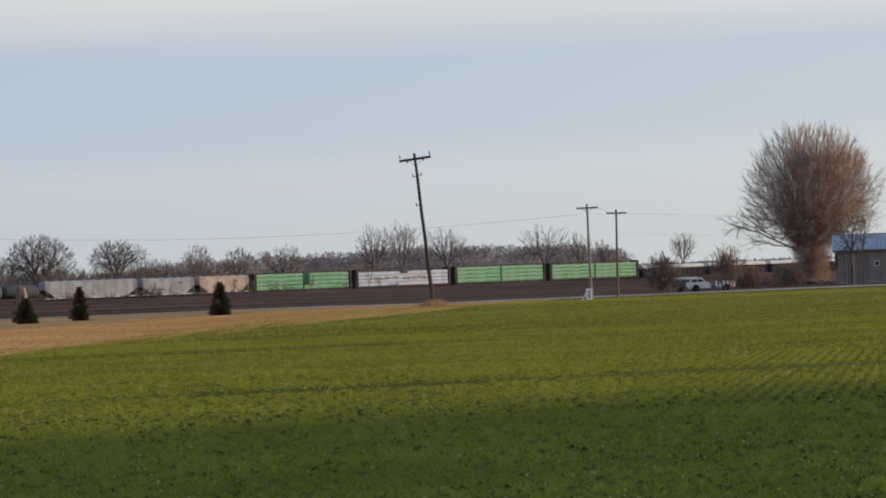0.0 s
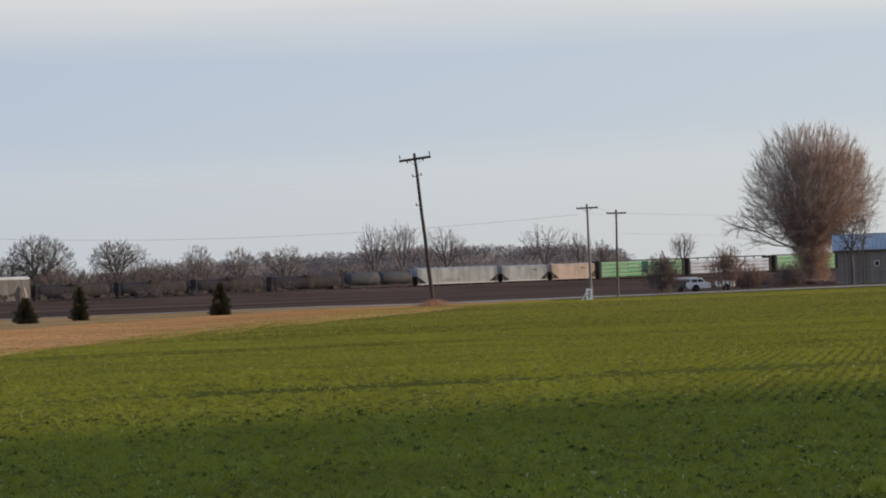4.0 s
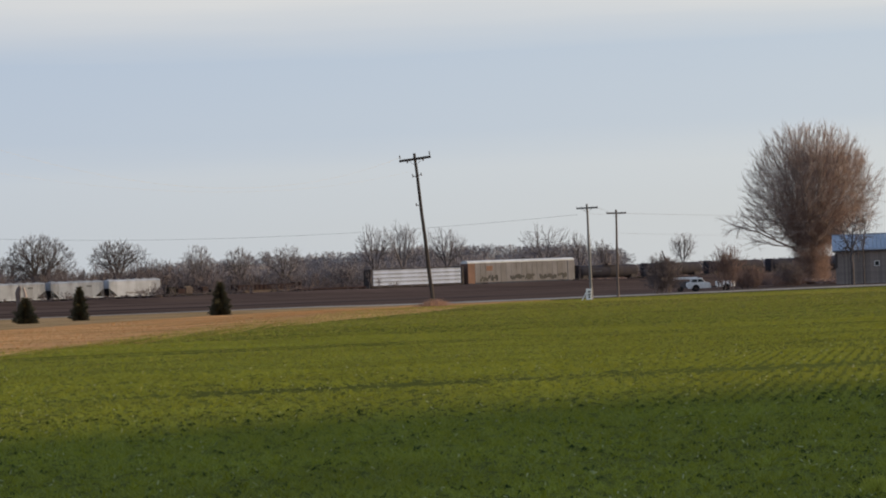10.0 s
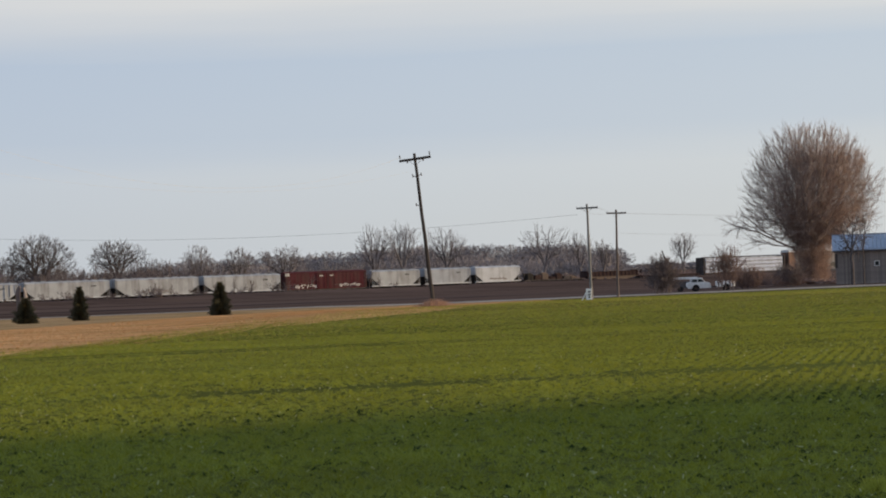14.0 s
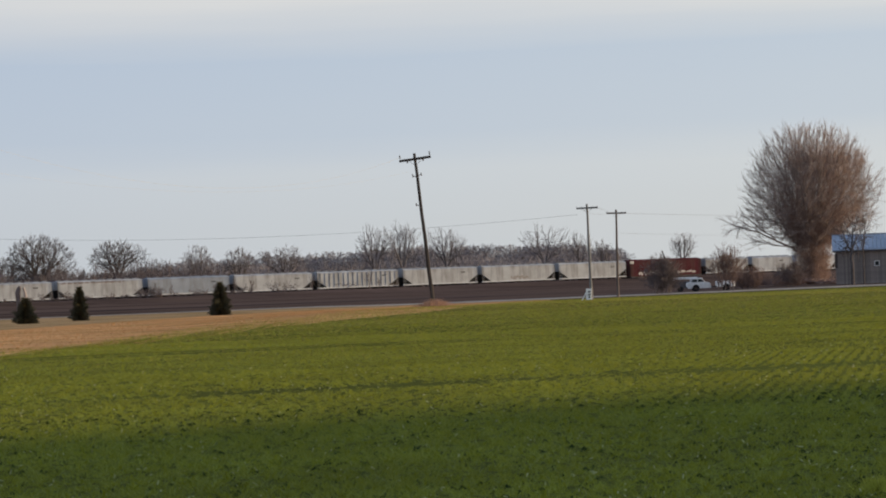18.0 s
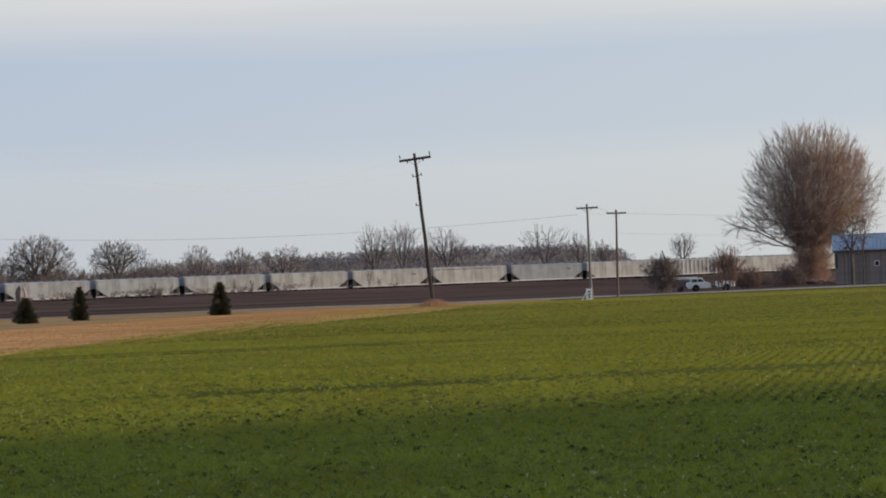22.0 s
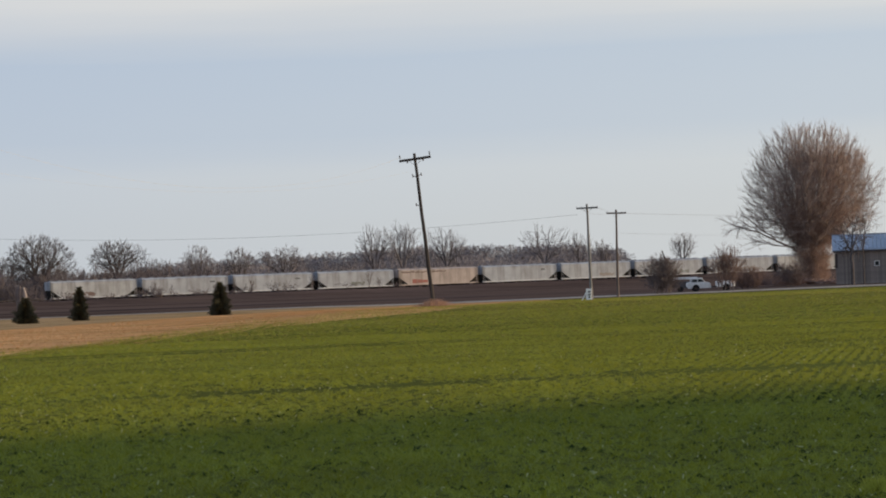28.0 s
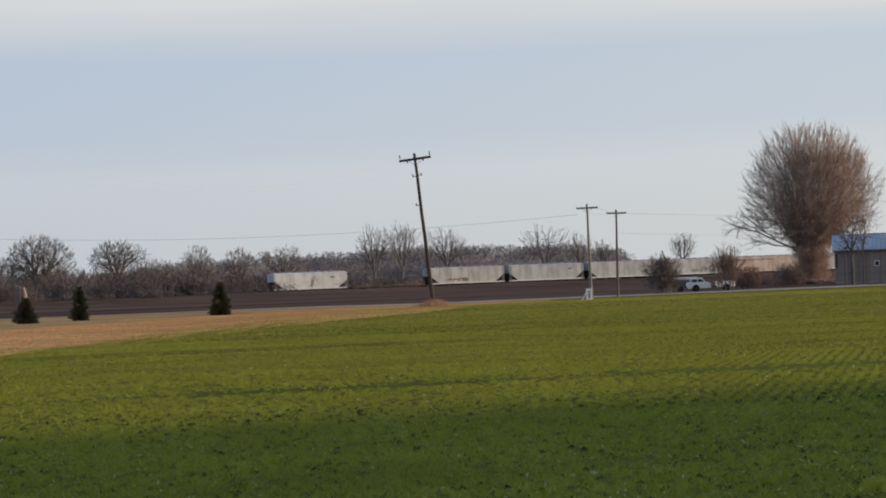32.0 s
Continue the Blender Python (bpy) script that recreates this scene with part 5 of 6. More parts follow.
def grass_clump(px, y, wide, high, label, seed, mat, n=900):
    rng = np.random.RandomState(seed)
    x = at(px, y)
    px_, py_ = rng.normal(0, wide / 3.2, n), rng.normal(0, wide / 4, n)
    h = high * np.exp(-(px_ / (wide * 0.42)) ** 2) * rng.uniform(0.4, 1.05, n) + 0.08
    base = np.stack([px_, py_, land(x + px_, y + py_) - land_at(x, y) - 0.03], 1)
    tip = base + np.stack([rng.normal(0, min(0.22, high * 0.5), n), rng.normal(0, min(0.22, high * 0.5), n), h], 1)
    w = np.stack([rng.uniform(0.01, 0.025, n) * (0.3 if wide < 1 else 1.0), rng.normal(0, 0.01, n), np.zeros(n)], 1)
    v = np.stack([base - w, base + w, tip], 1).reshape(-1, 3)
    ob = raw_mesh("grass_clump", v, np.arange(3 * n).reshape(-1, 3), mat)
    ob.matrix_basis = Matrix.Translation((x, y, land_at(x, y)))
    tagged(ob, label, "grass", kind="stuff")


# bright yellow here paints a patch of sunlight onto the weeds
M_SUNLIT_WEED = material("sunlit_yellow_weeds", (0.38, 0.40, 0.07), 0.9, vary=0.3, size=4.0, fine=20.0, bump=0.0)
M_DEAD = material("dead_grass", (0.42, 0.26, 0.18), 0.95, vary=0.25, size=1.0, fine=6.0, bump=0.0)


# ---------------------------------------------------------------- farmyard
M_BARN = material("weathered_boards", (0.27, 0.232, 0.215), 0.9, rnd=0.22, vary=0.25, size=0.9, fine=10.0, dirt=(0.10, 0.085, 0.08), dirt_amount=0.4, stretch=(1, 1, 0.12), bump=0.5)
M_TIN = material("blue_roof_metal", (0.29, 0.345, 0.44), 0.5, 0.0, vary=0.12, size=0.5, fine=4.0, dirt=(0.30, 0.32, 0.36), dirt_amount=0.25)
M_GLASS = material("dull_glass", (0.03, 0.035, 0.04), 0.12, bump=0.0)
M_CARW = material("white_car_paint", (0.84, 0.84, 0.84), 0.5, vary=0.05, dirt=(0.35, 0.33, 0.3), dirt_amount=0.15, bump=0.0)
M_TYRE = material("tyre_rubber", (0.025, 0.025, 0.025), 0.85)


def barn():
    y = 385.0
    x0 = at(133.4, y)
    b = empty("barn", Matrix.Translation((x0, y, land_at(x0, y))) @ pose(0, 0, 0, 0, 0, -8), "weathered grey wooden barn with blue metal roof", "barn")
    length, deep, eave, ridge = 13.0, 8.0, 4.66, 6.5
    rng = random.Random(9)

    bm = bmesh.new()
    box(bm, 0.04, length - 0.04, 0.03, 0.12, 0.02, eave - 0.02)
    front = part("front_wall", bm, M_BARN, b)
    bm = bmesh.new()
    box(bm, 0.008, 0.242, -0.03, 0.025, 0.0, eave)
    first = part("board", bm, M_BARN, front)
    for i in range(1, 52):
        again("board", first, front, Matrix.Translation((i * 0.25, rng.uniform(-0.014, 0.0), rng.uniform(0.0, 0.05))))
    bm = bmesh.new()
    box(bm, 0.04, length - 0.04, deep - 0.12, deep, 0.02, eave)
    part("rear_wall", bm, M_BARN, b)
    for xa in (0.0, length - 0.1):
        bm = bmesh.new()
        loft(bm, [[(xx, yy, zz) for yy, zz in ((0.13, 0), (deep - 0.13, 0), (deep - 0.13, eave), (deep / 2, ridge - 0.03), (0.13, eave))] for xx in (xa, xa + 0.1)])
        part("gable_wall", bm, M_BARN, b)
    for s in (0, 1):
        bm = bmesh.new()
        n = 26
        for i in range(n):
            xa, xb = -0.4 + i * (length + 0.8) / n, -0.4 + (i + 1) * (length + 0.8) / n - 0.03
            ya, yb = (-0.45, deep / 2) if s == 0 else (deep + 0.45, deep / 2)
            za, zb = eave - 0.24, ridge
            loft(bm, [[(xx, ya, za), (xx, yb, zb), (xx, yb, zb + 0.05), (xx, ya, za + 0.05)] for xx in (xa, xb)])
            loft(bm, [[(xx, ya, za + 0.05), (xx, yb, zb + 0.05), (xx, yb, zb + 0.09), (xx, ya, za + 0.09)] for xx in (xb - 0.05, xb)])
        part("roof_slope", bm, M_TIN, b)
    # dark strip that stands in for the shadow line under the eave
    bm = bmesh.new()
    box(bm, -0.35, length + 0.35, -0.40, -0.33, eave - 0.42, eave - 0.14)
    part("eave_shade", bm, M_DARK, b, "dark strip that paints the shade under the eave")
    bm = bmesh.new()
    box(bm, -0.42, length + 0.42, deep / 2 - 0.2, deep / 2 + 0.2, ridge + 0.04, ridge + 0.14)
    part("ridge_cap", bm, M_TIN, b)
    win = None
    bm = bmesh.new()
    box(bm, 5.0, 5.7, -0.08, -0.045, 2.3, 3.0, 0.01)
    win = part("window", bm, M_SIGN, b, "small white-framed window")
    bm = bmesh.new()
    box(bm, 5.08, 5.62, -0.095, -0.08, 2.38, 2.92)
    part("pane", bm, M_GLASS, win)
    bm = bmesh.new()
    box(bm, -0.12, 0.26, -0.085, -0.045, 2.2, 4.1)
    part("door_gap", bm, M_DARK, b, "dark door opening")
    bm = bmesh.new()
    box(bm, -0.05, length + 0.05, -0.1, deep + 0.1, -0.4, 0.05)
    part("footing", bm, M_BALLAST, b)


def pickup():
    """A white flat-fronted work truck, side on, with a low bed."""
    y = 366.0
    x = at(82.6, y)
    p = empty("work_truck", Matrix.Translation((x, y, land_at(x, y))), "old white work truck with a low bed, parked", "truck")
    bm = bmesh.new()
    low = [(-0.05, 0.42), (-0.08, 1.0), (0.05, 1.19), (2.20, 1.21), (2.70, 1.10), (2.84, 0.92), (2.87, 0.42)]
    loft(bm, [[(xx, yy * (1 if 0.6 < z < 1.2 else 0.97), z) for xx, z in low] for yy in (-0.95, 0.95)])
    body = part("cab", bm, M_CARW, p)
    bm = bmesh.new()
    loft(bm, [[(xx, yy, z) for xx, z in ((0.40, 1.20), (0.55, 1.54), (1.78, 1.54), (2.10, 1.20))] for yy in (-0.86, 0.86)])
    part("side_window", bm, M_GLASS, body, "dark band of cab windows")
    bm = bmesh.new()
    for a, b in (((0.38, 1.19), (0.54, 1.56)), ((1.22, 1.19), (1.22, 1.56)), ((2.12, 1.19), (1.80, 1.56))):
        for yy in (-0.87, 0.87):
            rod(bm, (a[0], yy, a[1]), (b[0], yy, b[1]), 0.045, sides=6)
    part("cab_pillar", bm, M_CARW, body)
    bm = bmesh.new()
    box(bm, 0.48, 1.86, -0.88, 0.88, 1.53, 1.70, 0.06)
    part("cab_roof", bm, M_CARW, body)
    bm = bmesh.new()
    box(bm, 2.8, 3.8, -0.5, 0.5, 0.5, 0.66, 0.02)
    part("chassis", bm, M_DARK, p)
    bm = bmesh.new()
    box(bm, 3.6, 5.85, -0.92, 0.92, 0.5, 1.22, 0.06)
    part("bed", bm, M_CARW, p)
    for xx in (1.0, 4.8):
        for yy in (-0.97, 0.75):
            bm = bmesh.new()
            rod(bm, (xx, yy, 0.4), (xx, yy + 0.22, 0.4), 0.4, sides=18)
            w = part("wheel", bm, M_TYRE, p)
            bm = bmesh.new()
            rod(bm, (xx, yy - 0.012, 0.4), (xx, yy + 0.232, 0.4), 0.2, sides=12)
            part("rim", bm, M_RAIL, w)
        bm = bmesh.new()
        rod(bm, (xx, -0.965, 0.44), (xx, -0.945, 0.44), 0.46, sides=18)
        part("wheel_arch", bm, M_DARK, p)
    bm = bmesh.new()
    box(bm, -0.1, 0.03, -0.9, 0.9, 0.42, 0.62, 0.03)
    part("bumper", bm, M_DARK, p)


def trailer():
    """A low trailer with dull sides under a pale flat top."""
    y = 371.5
    x = at(77.8, y)
    p = empty("utility_trailer", Matrix.Translation((x, y, land_at(x, y))), "small dull trailer with a pale flat top", "trailer")
    bm = bmesh.new()
    box(bm, -0.1, 3.0, -0.95, 0.85, 1.50, 1.80, 0.03)
    part("roof", bm, M_CARW, p)
    bm = bmesh.new()
    box(bm, 0.0, 2.95, -0.8, 0.8, 0.45, 0.62, 0.03)
    box(bm, 0.0, 2.9, -0.8, 0.8, 0.6, 1.3, 0.04)
    part("box", bm, P_CEMENT, p)
    for xx in (0.03, 2.9):
        for yy in (-0.75, 0.75):
            bm = bmesh.new()
            rod(bm, (xx, yy, 0.5), (xx, yy, 1.58), 0.04, sides=6)
            part("post", bm, M_DARK, p)
    for yy in (-0.98, 0.78):
        bm = bmesh.new()
        rod(bm, (0.9, yy, 0.33), (0.9, yy + 0.2, 0.33), 0.33, sides=14)
        part("wheel", bm, M_TYRE, p)
    bm = bmesh.new()
    rod(bm, (0.9, -0.85, 0.33), (0.9, 0.85, 0.33), 0.05, sides=6)
    rod(bm, (0.9, 0, 0.33), (0.9, 0, 0.5), 0.08, sides=6)
    part("axle", bm, M_DARK, p)


def old_post():
    y = 357.0
    x = at(76.4, y)
    p = empty("gate_post", Matrix.Translation((x, y, land_at(x, y))) @ pose(0, 0, 0, 0, -3, 0), "dark broken wooden post in the bush", "post")
    bm = bmesh.new()
    rod(bm, (0, 0, -0.3), (0, 0, 4.3), 0.19, 0.15, 8)
    rod(bm, (0, 0, 3.9), (-0.45, 0, 5.3), 0.13, 0.06, 7)
    rod(bm, (0, 0, 3.5), (0.5, 0, 4.4), 0.10, 0.04, 7)
    part("shaft", bm, M_BARK_GREY, p)


def brush_pile():
    rng = np.random.RandomState(12)
    y = 408.0
    x = at(126, y)
    n = 260
    c = np.stack([rng.normal(0, 2.6, n), rng.normal(0, 0.8, n), rng.uniform(0.05, 0.7, n)], 1)
    c[:, 2] *= np.exp(-(c[:, 0] / 4) ** 2)
    d = rng.normal(0, 1, (n, 3)) * np.array([1.0, 0.6, 0.18])
    v, f = stick_arrays(c - d * 0.6, c + d * 0.6, rng.uniform(0.02, 0.09, n), rng.uniform(0.02, 0.06, n), 4)
    ob = raw_mesh("brush_pile", v, f, M_REDTWIG)
    ob.matrix_basis = Matrix.Translation((x, y, land_at(x, y)))
    tagged(ob, "heap of cut branches at the foot of the tree", "branches", kind="stuff")


def shade_shed():
    """An unseen plain shed added out to the right to cast the long shadow on the near wheat."""
    b = empty("shade_shed", pose(34.3, 36.1, 0, 0, 0, 31), "unseen plain grey shed with metal roof, added to shade the field", "barn")
    high, L, deep = 7.8, 27.0, 18.0
    bm = bmesh.new()
    box(bm, 0, L, -deep, 0, -0.2, high - 0.1)
    part("wall", bm, M_BARN, b)
    bm = bmesh.new()
    loft(bm, [[(x, y, z) for y, z in ((-deep - 0.4, high - 0.1), (0.4, high - 0.1), (0.4, high + 0.05), (-deep / 2, high + 1.0), (-deep - 0.4, high + 0.05))] for x in (-0.3, L + 0.3)])
    part("roof", bm, M_TIN, b)


def wires():
    # the line through the two farther poles, and the one of the leaning pole
    def top(px, y, dx, h):
        x = at(px, y)
        return (x + dx, y - 0.17, land_at(x, y) + h)
    for dx in (-1.05, 1.05):
        wire(top(50.0, 306, dx, 9.65), top(59.4, 340, dx, 9.7), 0.3)
    wire((14.13, 306.0, 7.47), (-74.0, 340.0, 9.75), 1.9, 0.014)
    wire(top(59.4, 340, 0.9, 9.66), (150.0, 750.0, 12.2), 0.7, 0.016)
    wire(top(59.4, 340, 0.2, 7.4), (150.0, 750.0, 7.0), 0.7, 0.012)
    wire((-2.75, 216.8, 10.53), (-29.6, 120.0, 12.75), 4.1, 0.0055)
    wire((-2.37, 216.8, 9.39), (-29.6, 120.0, 9.5), 2.3, 0.004)


far_land()
trees()
evergreen(-142.8, 224, 1.95, 1.5, "small dark evergreen with a wide skirt", 1, 0.7)
evergreen(-124.3, 240, 2.75, 1.2, "small dark narrow evergreen", 2, 0.72)
evergreen(-76.4, 246, 2.75, 1.5, "dark rusty-tipped evergreen on the lawn", 3, 0.78)
snag()
pole(-3.95, 217, 11.42, 2.35, "tall leaning dark wooden utility pole with crossarm", lean=-5.0, r=0.155)
pole(49.95, 306, 10.06, 2.25, "wooden utility pole with plain crossarm", lean=-0.8, pins=False, mat=M_POLE_PALE)
pole(58.95, 340, 10.15, 2.3, "dark wooden utility pole with plain crossarm", lean=0.8, pins=False, mat=M_POLE_MID)
road_sign()
grass_clump(-3.4, 208, 2.6, 0.62, "clump of reddish dead grass at the pole's foot", 5, M_DEAD)
# this small clump carries a sunlit patch in its yellow colour
grass_clump(146.0, 21.15, 0.42, 0.12, "clump of taller weeds painted sunlit yellow in the wheat", 6, M_SUNLIT_WEED, 420)
barn()
pickup()
trailer()
old_post()
brush_pile()
shade_shed()
wires()


# ---------------------------------------------------------------- wheat
def wheat():
    """Drilled rows of young wheat, thick near the camera and thinner far off."""
    rng = np.random.RandomState(77)
    way = math.radians(9.8)
    ahead, across = np.array([math.sin(way), math.cos(way)]), np.array([math.cos(way), -math.sin(way)])
    tram = math.radians(15)
    V, n = [], 0
    for y0, y1, step, size in ((20, 34, 0.084, 1.0), (34, 55, 0.085, 1.08), (55, 85, 0.062, 1.15), (85, 130, 0.085, 1.35), (130, 345, 0.46, 2.5)):
        gap = 0.19 if y1 <= 85 else 0.38
        rows = np.arange(-0.17 * y1 - 45, 0.17 * y1 + 10, gap)
        along = np.arange(y0 * 0.9, y1 * 1.06, step)
        R, A = np.meshgrid(rows, along, indexing="ij")
        A = A + rng.uniform(-0.5, 0.5, A.shape) * step
        R = R + rng.normal(0, 0.07 if y1 < 40 else 0.031 if y1 < 60 else 0.06 if y1 < 90 else 0.13, A.shape)
        P = R[..., None] * across + A[..., None] * ahead
        P = P.reshape(-1, 2)
        # the drill rows show clean only towards the barn; elsewhere the plants have spread
        if y1 == 55:
            P = P + across * (rng.normal(0, 0.055, len(P)) * (1 - ease(0.06, 0.125, P[:, 0] / P[:, 1])))[:, None]
        keep = (P[:, 1] > y0) & (P[:, 1] <= y1) & (np.abs(P[:, 0]) < 0.163 * P[:, 1] + 0.6) & (P[:, 1] < field_far(P[:, 0]) * (1.10 - 0.10 * ease(3.0, 8.0, P[:, 0])) - 0.2)
        P = P[keep]
        # tractor lines and thin places
        off = -P[:, 0] * math.sin(tram) + P[:, 1] * math.cos(tram)
        thin = np.zeros(len(P))
        for c, half in ((43.5, 1.0), (70.0, 0.7), (72.0, 0.6), (103.0, 1.0), (133.0, 1.5)):
            thin = np.maximum(thin, np.exp(-((off - c) / half) ** 2) * (1.0 if c < 60 else 0.75 if c < 90 else 0.4))
        thin *= np.clip(0.75 + 0.9 * np.array([noise.noise((px * 0.22, py * 0.05, 11.0)) for px, py in P]), 0.1, 1)
        if y1 < 40:
            lump = np.array([noise.noise((px * 7.0, py * 2.4, 0.0)) + 0.30 * noise.noise((px * 13.0, py * 5.0, 7.0)) + 0.30 * noise.noise((px * 1.1, py * 0.5, 4.0)) for px, py in P])
        elif y1 < 60:
            lump = np.array([0.75 * noise.noise((px * 3.2, py * 1.9, 0.0)) + 0.45 * noise.noise((px * 0.8, py * 0.5, 4.0)) for px, py in P])
        else:
            lump = np.array([0.45 * noise.noise(((px * math.cos(tram) + py * math.sin(tram)) * 0.10, (py * math.cos(tram) - px * math.sin(tram)) * 0.45, 8.0)) + 0.30 * noise.noise((px * 0.9, py * 0.35, 3.0)) for px, py in P])
        patch = np.sin(P[:, 0] * 0.31 + 1.3) * np.sin(P[:, 1] * 0.17) + np.sin(P[:, 0] * 0.9 + P[:, 1] * 0.23)
        if y1 > 60:
            jag = np.array([noise.noise((px * 0.35, py * 0.06, 2.0)) for px, py in P])
            keep_edge = rng.rand(len(P)) < np.clip((field_far(P[:, 0]) * (1.10 + 0.12 * jag) - P[:, 1]) / P[:, 1] / 0.58, 0, 1) ** 2.4 * 1.1 + 0.9 * ease(3.0, 12.0, P[:, 0])
        else:
            keep_edge = np.ones(len(P), bool)
        keep = keep_edge & (rng.rand(len(P)) > 0.80 * thin + (0.06 if y1 < 100 else 0.10) + 0.05 * patch + (0.92 if y1 < 40 else 0.5) * (lump > (0.20 if y1 < 40 else 0.34)))
        P, thin, lump = P[keep], thin[keep], lump[keep]
        m = len(P)
        blades = 14 if y1 < 40 else 10 if y1 < 60 else 4
        plant = np.repeat(rng.uniform(0.45, 1.0, m) ** 1.3 * 1.75, blades) if y1 < 60 else 1.0
        P = np.repeat(P, blades, 0) + rng.normal(0, (0.018 if y1 == 55 else 0.026) * size, (m * blades, 2))
        thin = np.repeat(np.clip(0.7 * thin + (0.9 if y1 == 55 else 1.5) * lump, -1.5, 1), blades)
        k = len(P)
        h = rng.uniform(0.014, 0.042, k) * (1.3 if y1 < 40 else 1.0) * plant * np.clip(1 - 0.7 * thin, 0.2, 2.1) * (0.7 + 0.3 * size)
        lean = rng.normal(0, 1.2, (k, 2)) * h[:, None]
        w = rng.uniform(0.0035, 0.007, k) * size
        a = rng.uniform(0, math.pi, k)
        z = land(P[:, 0], P[:, 1]) + 0.03
        base = np.column_stack([P, z])
        side = np.column_stack([np.cos(a) * w, np.sin(a) * w, np.zeros(k)])
        tip = base + np.column_stack([lean, h])
        V.append(np.stack([base - side, base + side, tip], 1).reshape(-1, 3))
    k = 110000
    X, Y = rng.uniform(-22, 22, k), rng.uniform(-12, 75, k)
    out = np.abs(X) > 0.163 * Y + 0.6
    X, Y = X[out | (Y < 20)], Y[out | (Y < 20)]
    k = len(X)
    h = rng.uniform(0.02, 0.06, k)
    a = rng.uniform(0, math.pi, k)
    w = rng.uniform(0.006, 0.012, k)
    keep = Y < field_far(X) - 0.3
    base = np.column_stack([X, Y, land(X, Y) + 0.03])
    side = np.column_stack([np.cos(a) * w, np.sin(a) * w, np.zeros(k)])
    tip = base + np.column_stack([rng.normal(0, 1.0, (k, 2)) * h[:, None], h])
    V.append(np.stack([base - side, base + side, tip], 1)[keep].reshape(-1, 3))
    v = np.concatenate(V)
    ob = raw_mesh("young_wheat", v, np.arange(len(v)).reshape(-1, 3), M_BLADE)
    tagged(ob, "short green winter wheat blades in drilled rows", "wheat", kind="stuff")
    # clods that show between the plants, coloured dark for their shaded sides
    k = 1500
    y = 20.5 + 17 * rng.rand(k) ** 1.3
    x = rng.uniform(-0.165, 0.165, k) * y
    z = land(x, y) + 0.035
    q = np.linspace(0, 2 * math.pi, 6, endpoint=False)
    rx = (0.005 + 0.020 * rng.rand(k) ** 2) * np.sqrt(y / 26)
    rz = rng.uniform(0.012, 0.044, k) * np.sqrt(y / 28)
    ring = np.stack([x[:, None] + 2.4 * rx[:, None] * np.cos(q) * rng.uniform(0.4, 1.5, (k, 6)), y[:, None] + rx[:, None] * np.sin(q), np.repeat(z[:, None], 6, 1)], -1)
    top = np.stack([x + rng.normal(0, 0.005, k), y, z + rz], -1)[:, None]
    cv = np.concatenate([ring, top], 1).reshape(-1, 3)
    cf = (np.arange(k) * 7)[:, None, None] + np.array([[i, (i + 1) % 6, 6] for i in range(6)])[None]
    tagged(raw_mesh("soil_clods", cv, cf.reshape(-1, 3), M_CLOD), "clods painted dark like the shade between the wheat plants", "soil", kind="stuff")
    # taller tufts
    k = 2200
    y = 20.5 + 15 * rng.rand(k) ** 1.4
    x = rng.uniform(-0.165, 0.165, k) * y
    m = 9
    X, Y = np.repeat(x, m) + rng.normal(0, 0.02, k * m), np.repeat(y, m) + rng.normal(0, 0.02, k * m)
    big = np.repeat(np.sqrt(y / 30), m)
    h = rng.uniform(0.03, 0.075, k * m) * big
    a = rng.uniform(0, math.pi, k * m)
    w = rng.uniform(0.003, 0.006, k * m) * big
    base = np.column_stack([X, Y, land(X, Y) + 0.03])
    side = np.column_stack([np.cos(a) * w, np.sin(a) * w, np.zeros(k * m)])
    tip = base + np.column_stack([rng.normal(0, 0.6, (k * m, 2)) * h[:, None], h])
    tv = np.stack([base - side, base + side, tip], 1).reshape(-1, 3)
    tagged(raw_mesh("wheat_tufts", tv, np.arange(len(tv)).reshape(-1, 3), M_BLADE), "taller tufts of green wheat", "wheat", kind="stuff")
    # straw bits that lie about; as pale specks they also paint leaf highlights
    k = 700
    y = 20 + 40 * rng.rand(k) ** 1.4
    x = rng.uniform(-0.165, 0.165, k) * y
    c = np.column_stack([x, y, land(x, y) + 0.06])
    d = np.column_stack([rng.normal(0, 0.009, (k, 2)), rng.normal(0, 0.009, k)])
    v, f = stick_arrays(c - d, c + d, np.full(k, 0.006), np.full(k, 0.005), 3)
    tagged(raw_mesh("straw_bits", v, f, M_STRAW), "pale straw bits and painted leaf highlights among the wheat", "straw", kind="stuff")


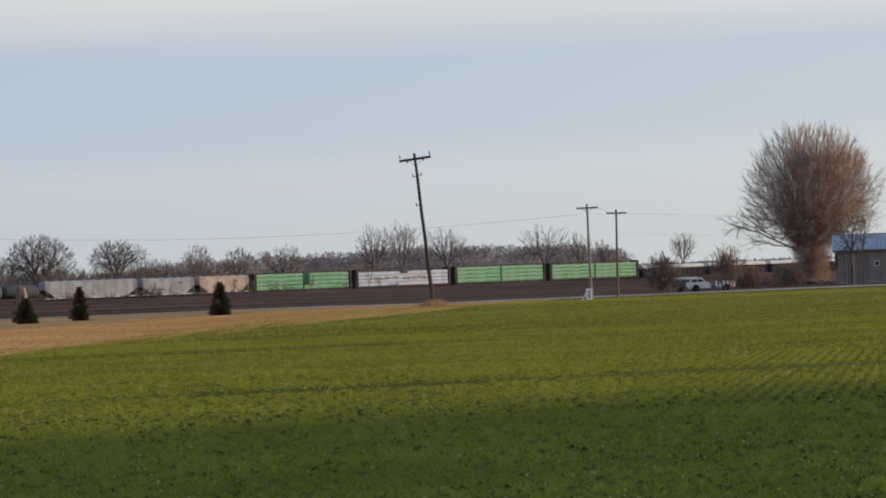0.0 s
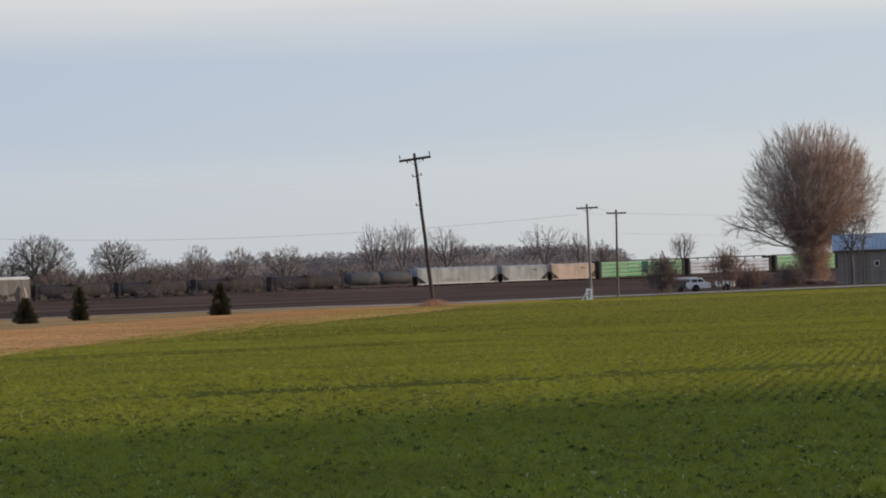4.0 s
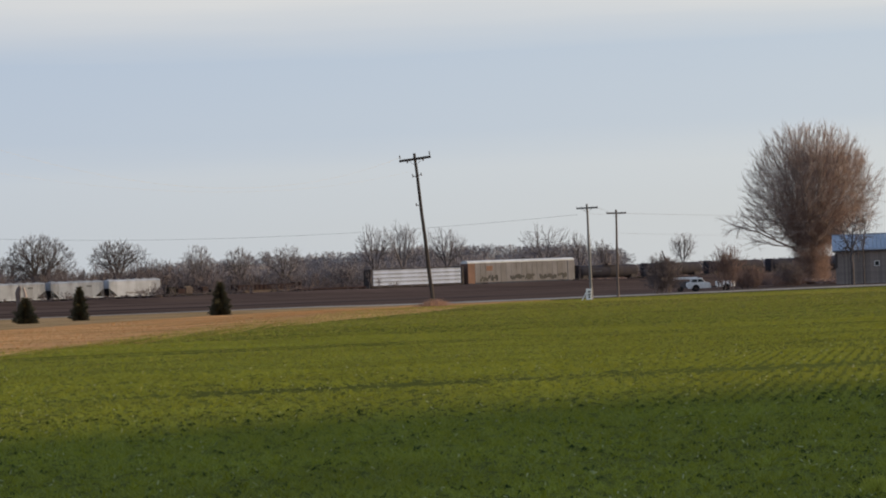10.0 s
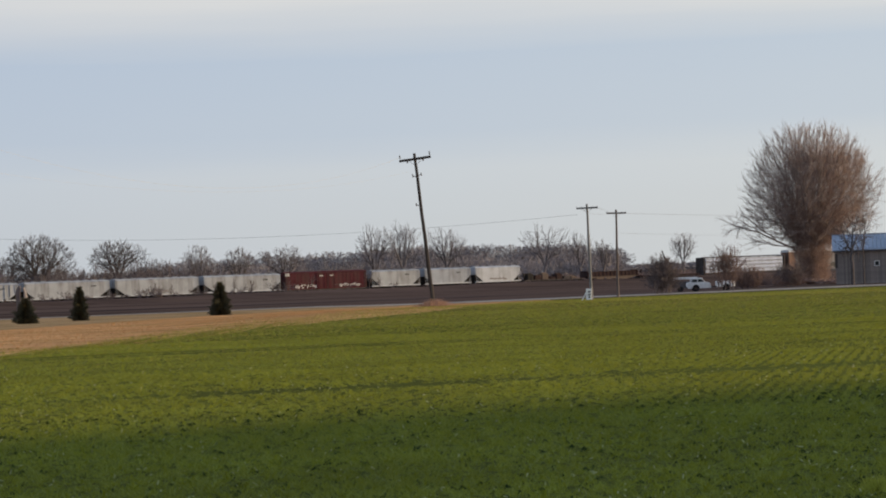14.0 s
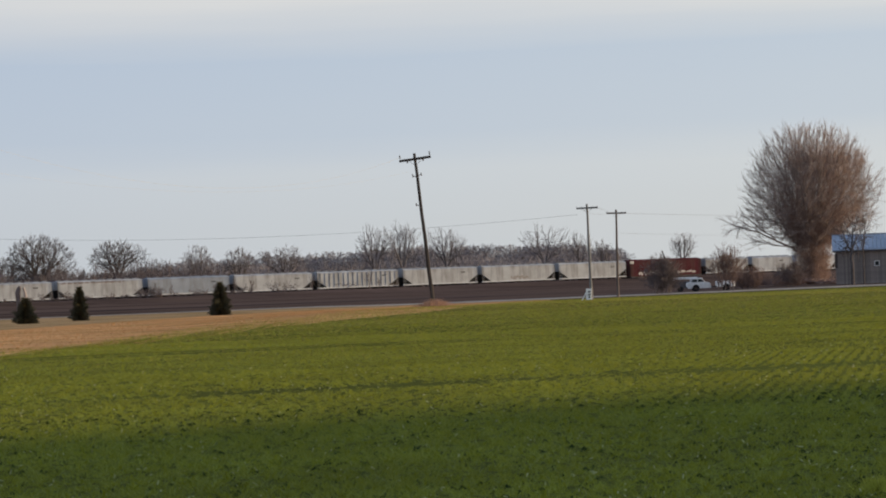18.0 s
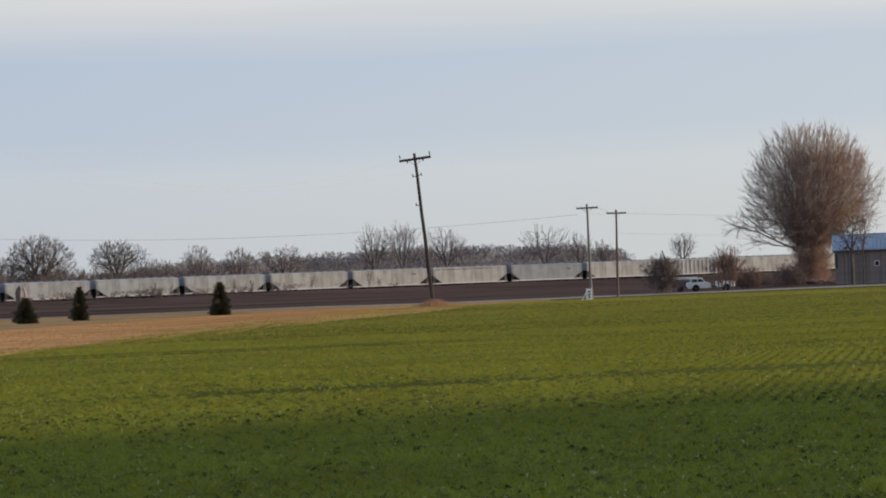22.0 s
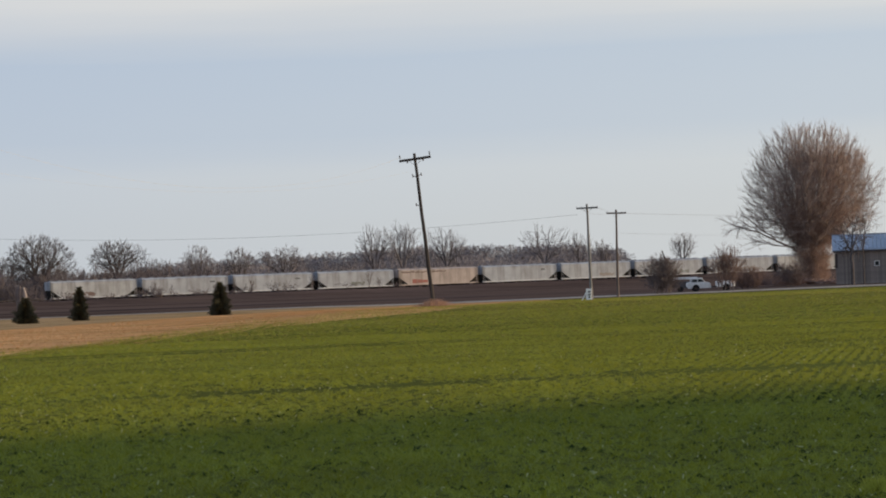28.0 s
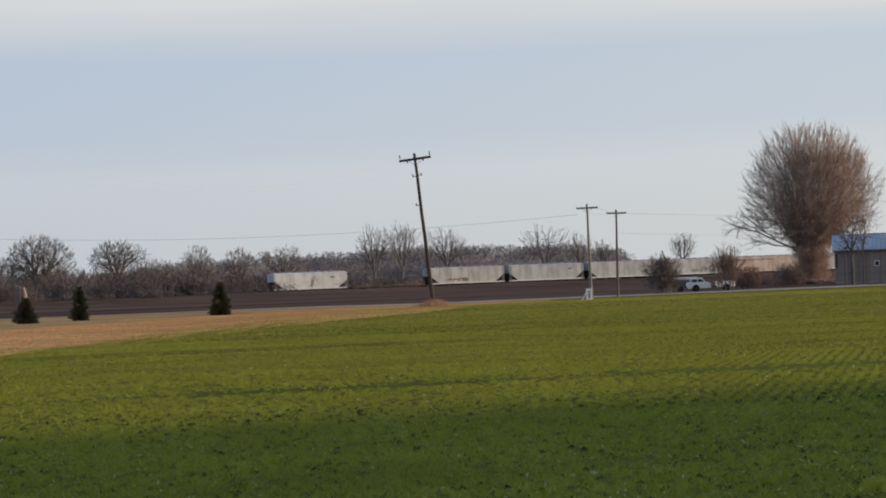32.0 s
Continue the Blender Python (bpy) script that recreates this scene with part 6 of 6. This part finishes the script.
def dry_grass():
    """Blades of dead grass over the lawn, bent every way."""
    rng = np.random.RandomState(78)
    n = 300000
    y = 78 + 260 * rng.rand(n) ** 0.8
    x = rng.uniform(-0.165, 0.035, n) * y
    ragged = np.array([noise.noise((px * 0.35, py * 0.06, 2.0)) for px, py in zip(x, y)])
    keep = (y > field_far(x) * (1 - 0.05 + 0.10 * ragged - 0.22 * np.abs(rng.normal(0, 1, n)))) & (y < road_y(x) - 7)
    x, y = x[keep], y[keep]
    k = len(x)
    h = rng.uniform(0.010, 0.026, k)
    base = np.column_stack([x, y, land(x, y) + 0.02])
    a = rng.uniform(0, math.pi, k)
    w = rng.uniform(0.010, 0.022, k)
    side = np.column_stack([np.cos(a) * w, np.sin(a) * w, np.zeros(k)])
    tip = base + np.column_stack([rng.normal(0, 0.05, (k, 2)), h])
    v = np.stack([base - side, base + side, tip], 1).reshape(-1, 3)
    rough = y + rng.normal(0, 9, k) > rough_near(x)
    # yellowed leaves that show through the far wheat
    m = 380000
    fy = 60 + 275 * rng.rand(m) ** 0.8
    fx = rng.uniform(-0.16, 0.165, m) * fy
    over = np.array([noise.noise((px * 0.35, py * 0.06, 2.0)) for px, py in zip(fx, fy)])
    fade = np.clip((field_far(fx) * (1.16 + 0.10 * over) - fy) / fy / 0.30, 0, 1) ** 1.6
    fade = np.maximum(fade, ease(3.0, 8.0, fx) * (fy < field_far(fx)))
    ok = rng.rand(m) < fade * (ease(75, 150, fy) + 0.15 + 0.8 * ease(0.50, 0.90, fy / field_far(fx)))
    fx, fy = fx[ok], fy[ok]
    m = len(fx)
    fb = np.column_stack([fx, fy, land(fx, fy) + 0.035])
    fa = rng.uniform(0, math.pi, m)
    fs = np.column_stack([np.cos(fa), np.sin(fa), np.zeros(m)]) * (rng.uniform(0.006, 0.014, m) * (1 + 0.5 * ease(110, 170, fy)))[:, None]
    ft = fb + np.column_stack([rng.normal(0, 0.05, (m, 2)), rng.uniform(0.015, 0.045, m)])
    fv = np.stack([fb - fs, fb + fs, ft], 1).reshape(-1, 3)
    tagged(raw_mesh("yellowed_wheat", fv, np.arange(len(fv)).reshape(-1, 3), M_STUBBLE), "yellowed wheat leaves over the far field", "wheat", kind="stuff")
    for name, pick, mat, label in (("dry_grass", ~rough, M_LAWN, "short dry tan grass blades on the lawn"), ("rough_grass_blades", rough, M_ROUGH, "dull brown rough grass blades by the road")):
        part_v = v.reshape(-1, 3, 3)[pick].reshape(-1, 3)
        tagged(raw_mesh(name, part_v, np.arange(len(part_v)).reshape(-1, 3), mat), label, "grass", kind="stuff")


M_BLADE = material("wheat_blades", (0.222, 0.264, 0.037), 0.65, vary=0.26, size=0.35, fine=9.0, bump=0.0)
# light shines through the blades
bn, bl = M_BLADE.node_tree.nodes, M_BLADE.node_tree.links
b_tr = bn.new("ShaderNodeBsdfTranslucent")
b_tr.inputs["Color"].default_value = (0.325, 0.315, 0.012, 1)
b_mx = bn.new("ShaderNodeMixShader")
b_mx.inputs[0].default_value = 0.35
bl.new(bn["Principled BSDF"].outputs[0], b_mx.inputs[1])
bl.new(b_tr.outputs[0], b_mx.inputs[2])
bl.new(b_mx.outputs[0], bn["Material Output"].inputs["Surface"])
# shade in the gaps of the wheat is put into this dark colour
M_CLOD = material("shade_dark_clods", (0.030, 0.043, 0.013), 0.95, vary=0.3, size=3.0, bump=0.0)
M_STUBBLE = material("yellowed_leaves", (0.335, 0.285, 0.082), 0.9, vary=0.25, size=0.2, fine=3.0, bump=0.0)
M_STRAW = material("pale_straw_and_glints", (0.50, 0.50, 0.26), 0.8, bump=0.0)
wheat()
dry_grass()


motions()
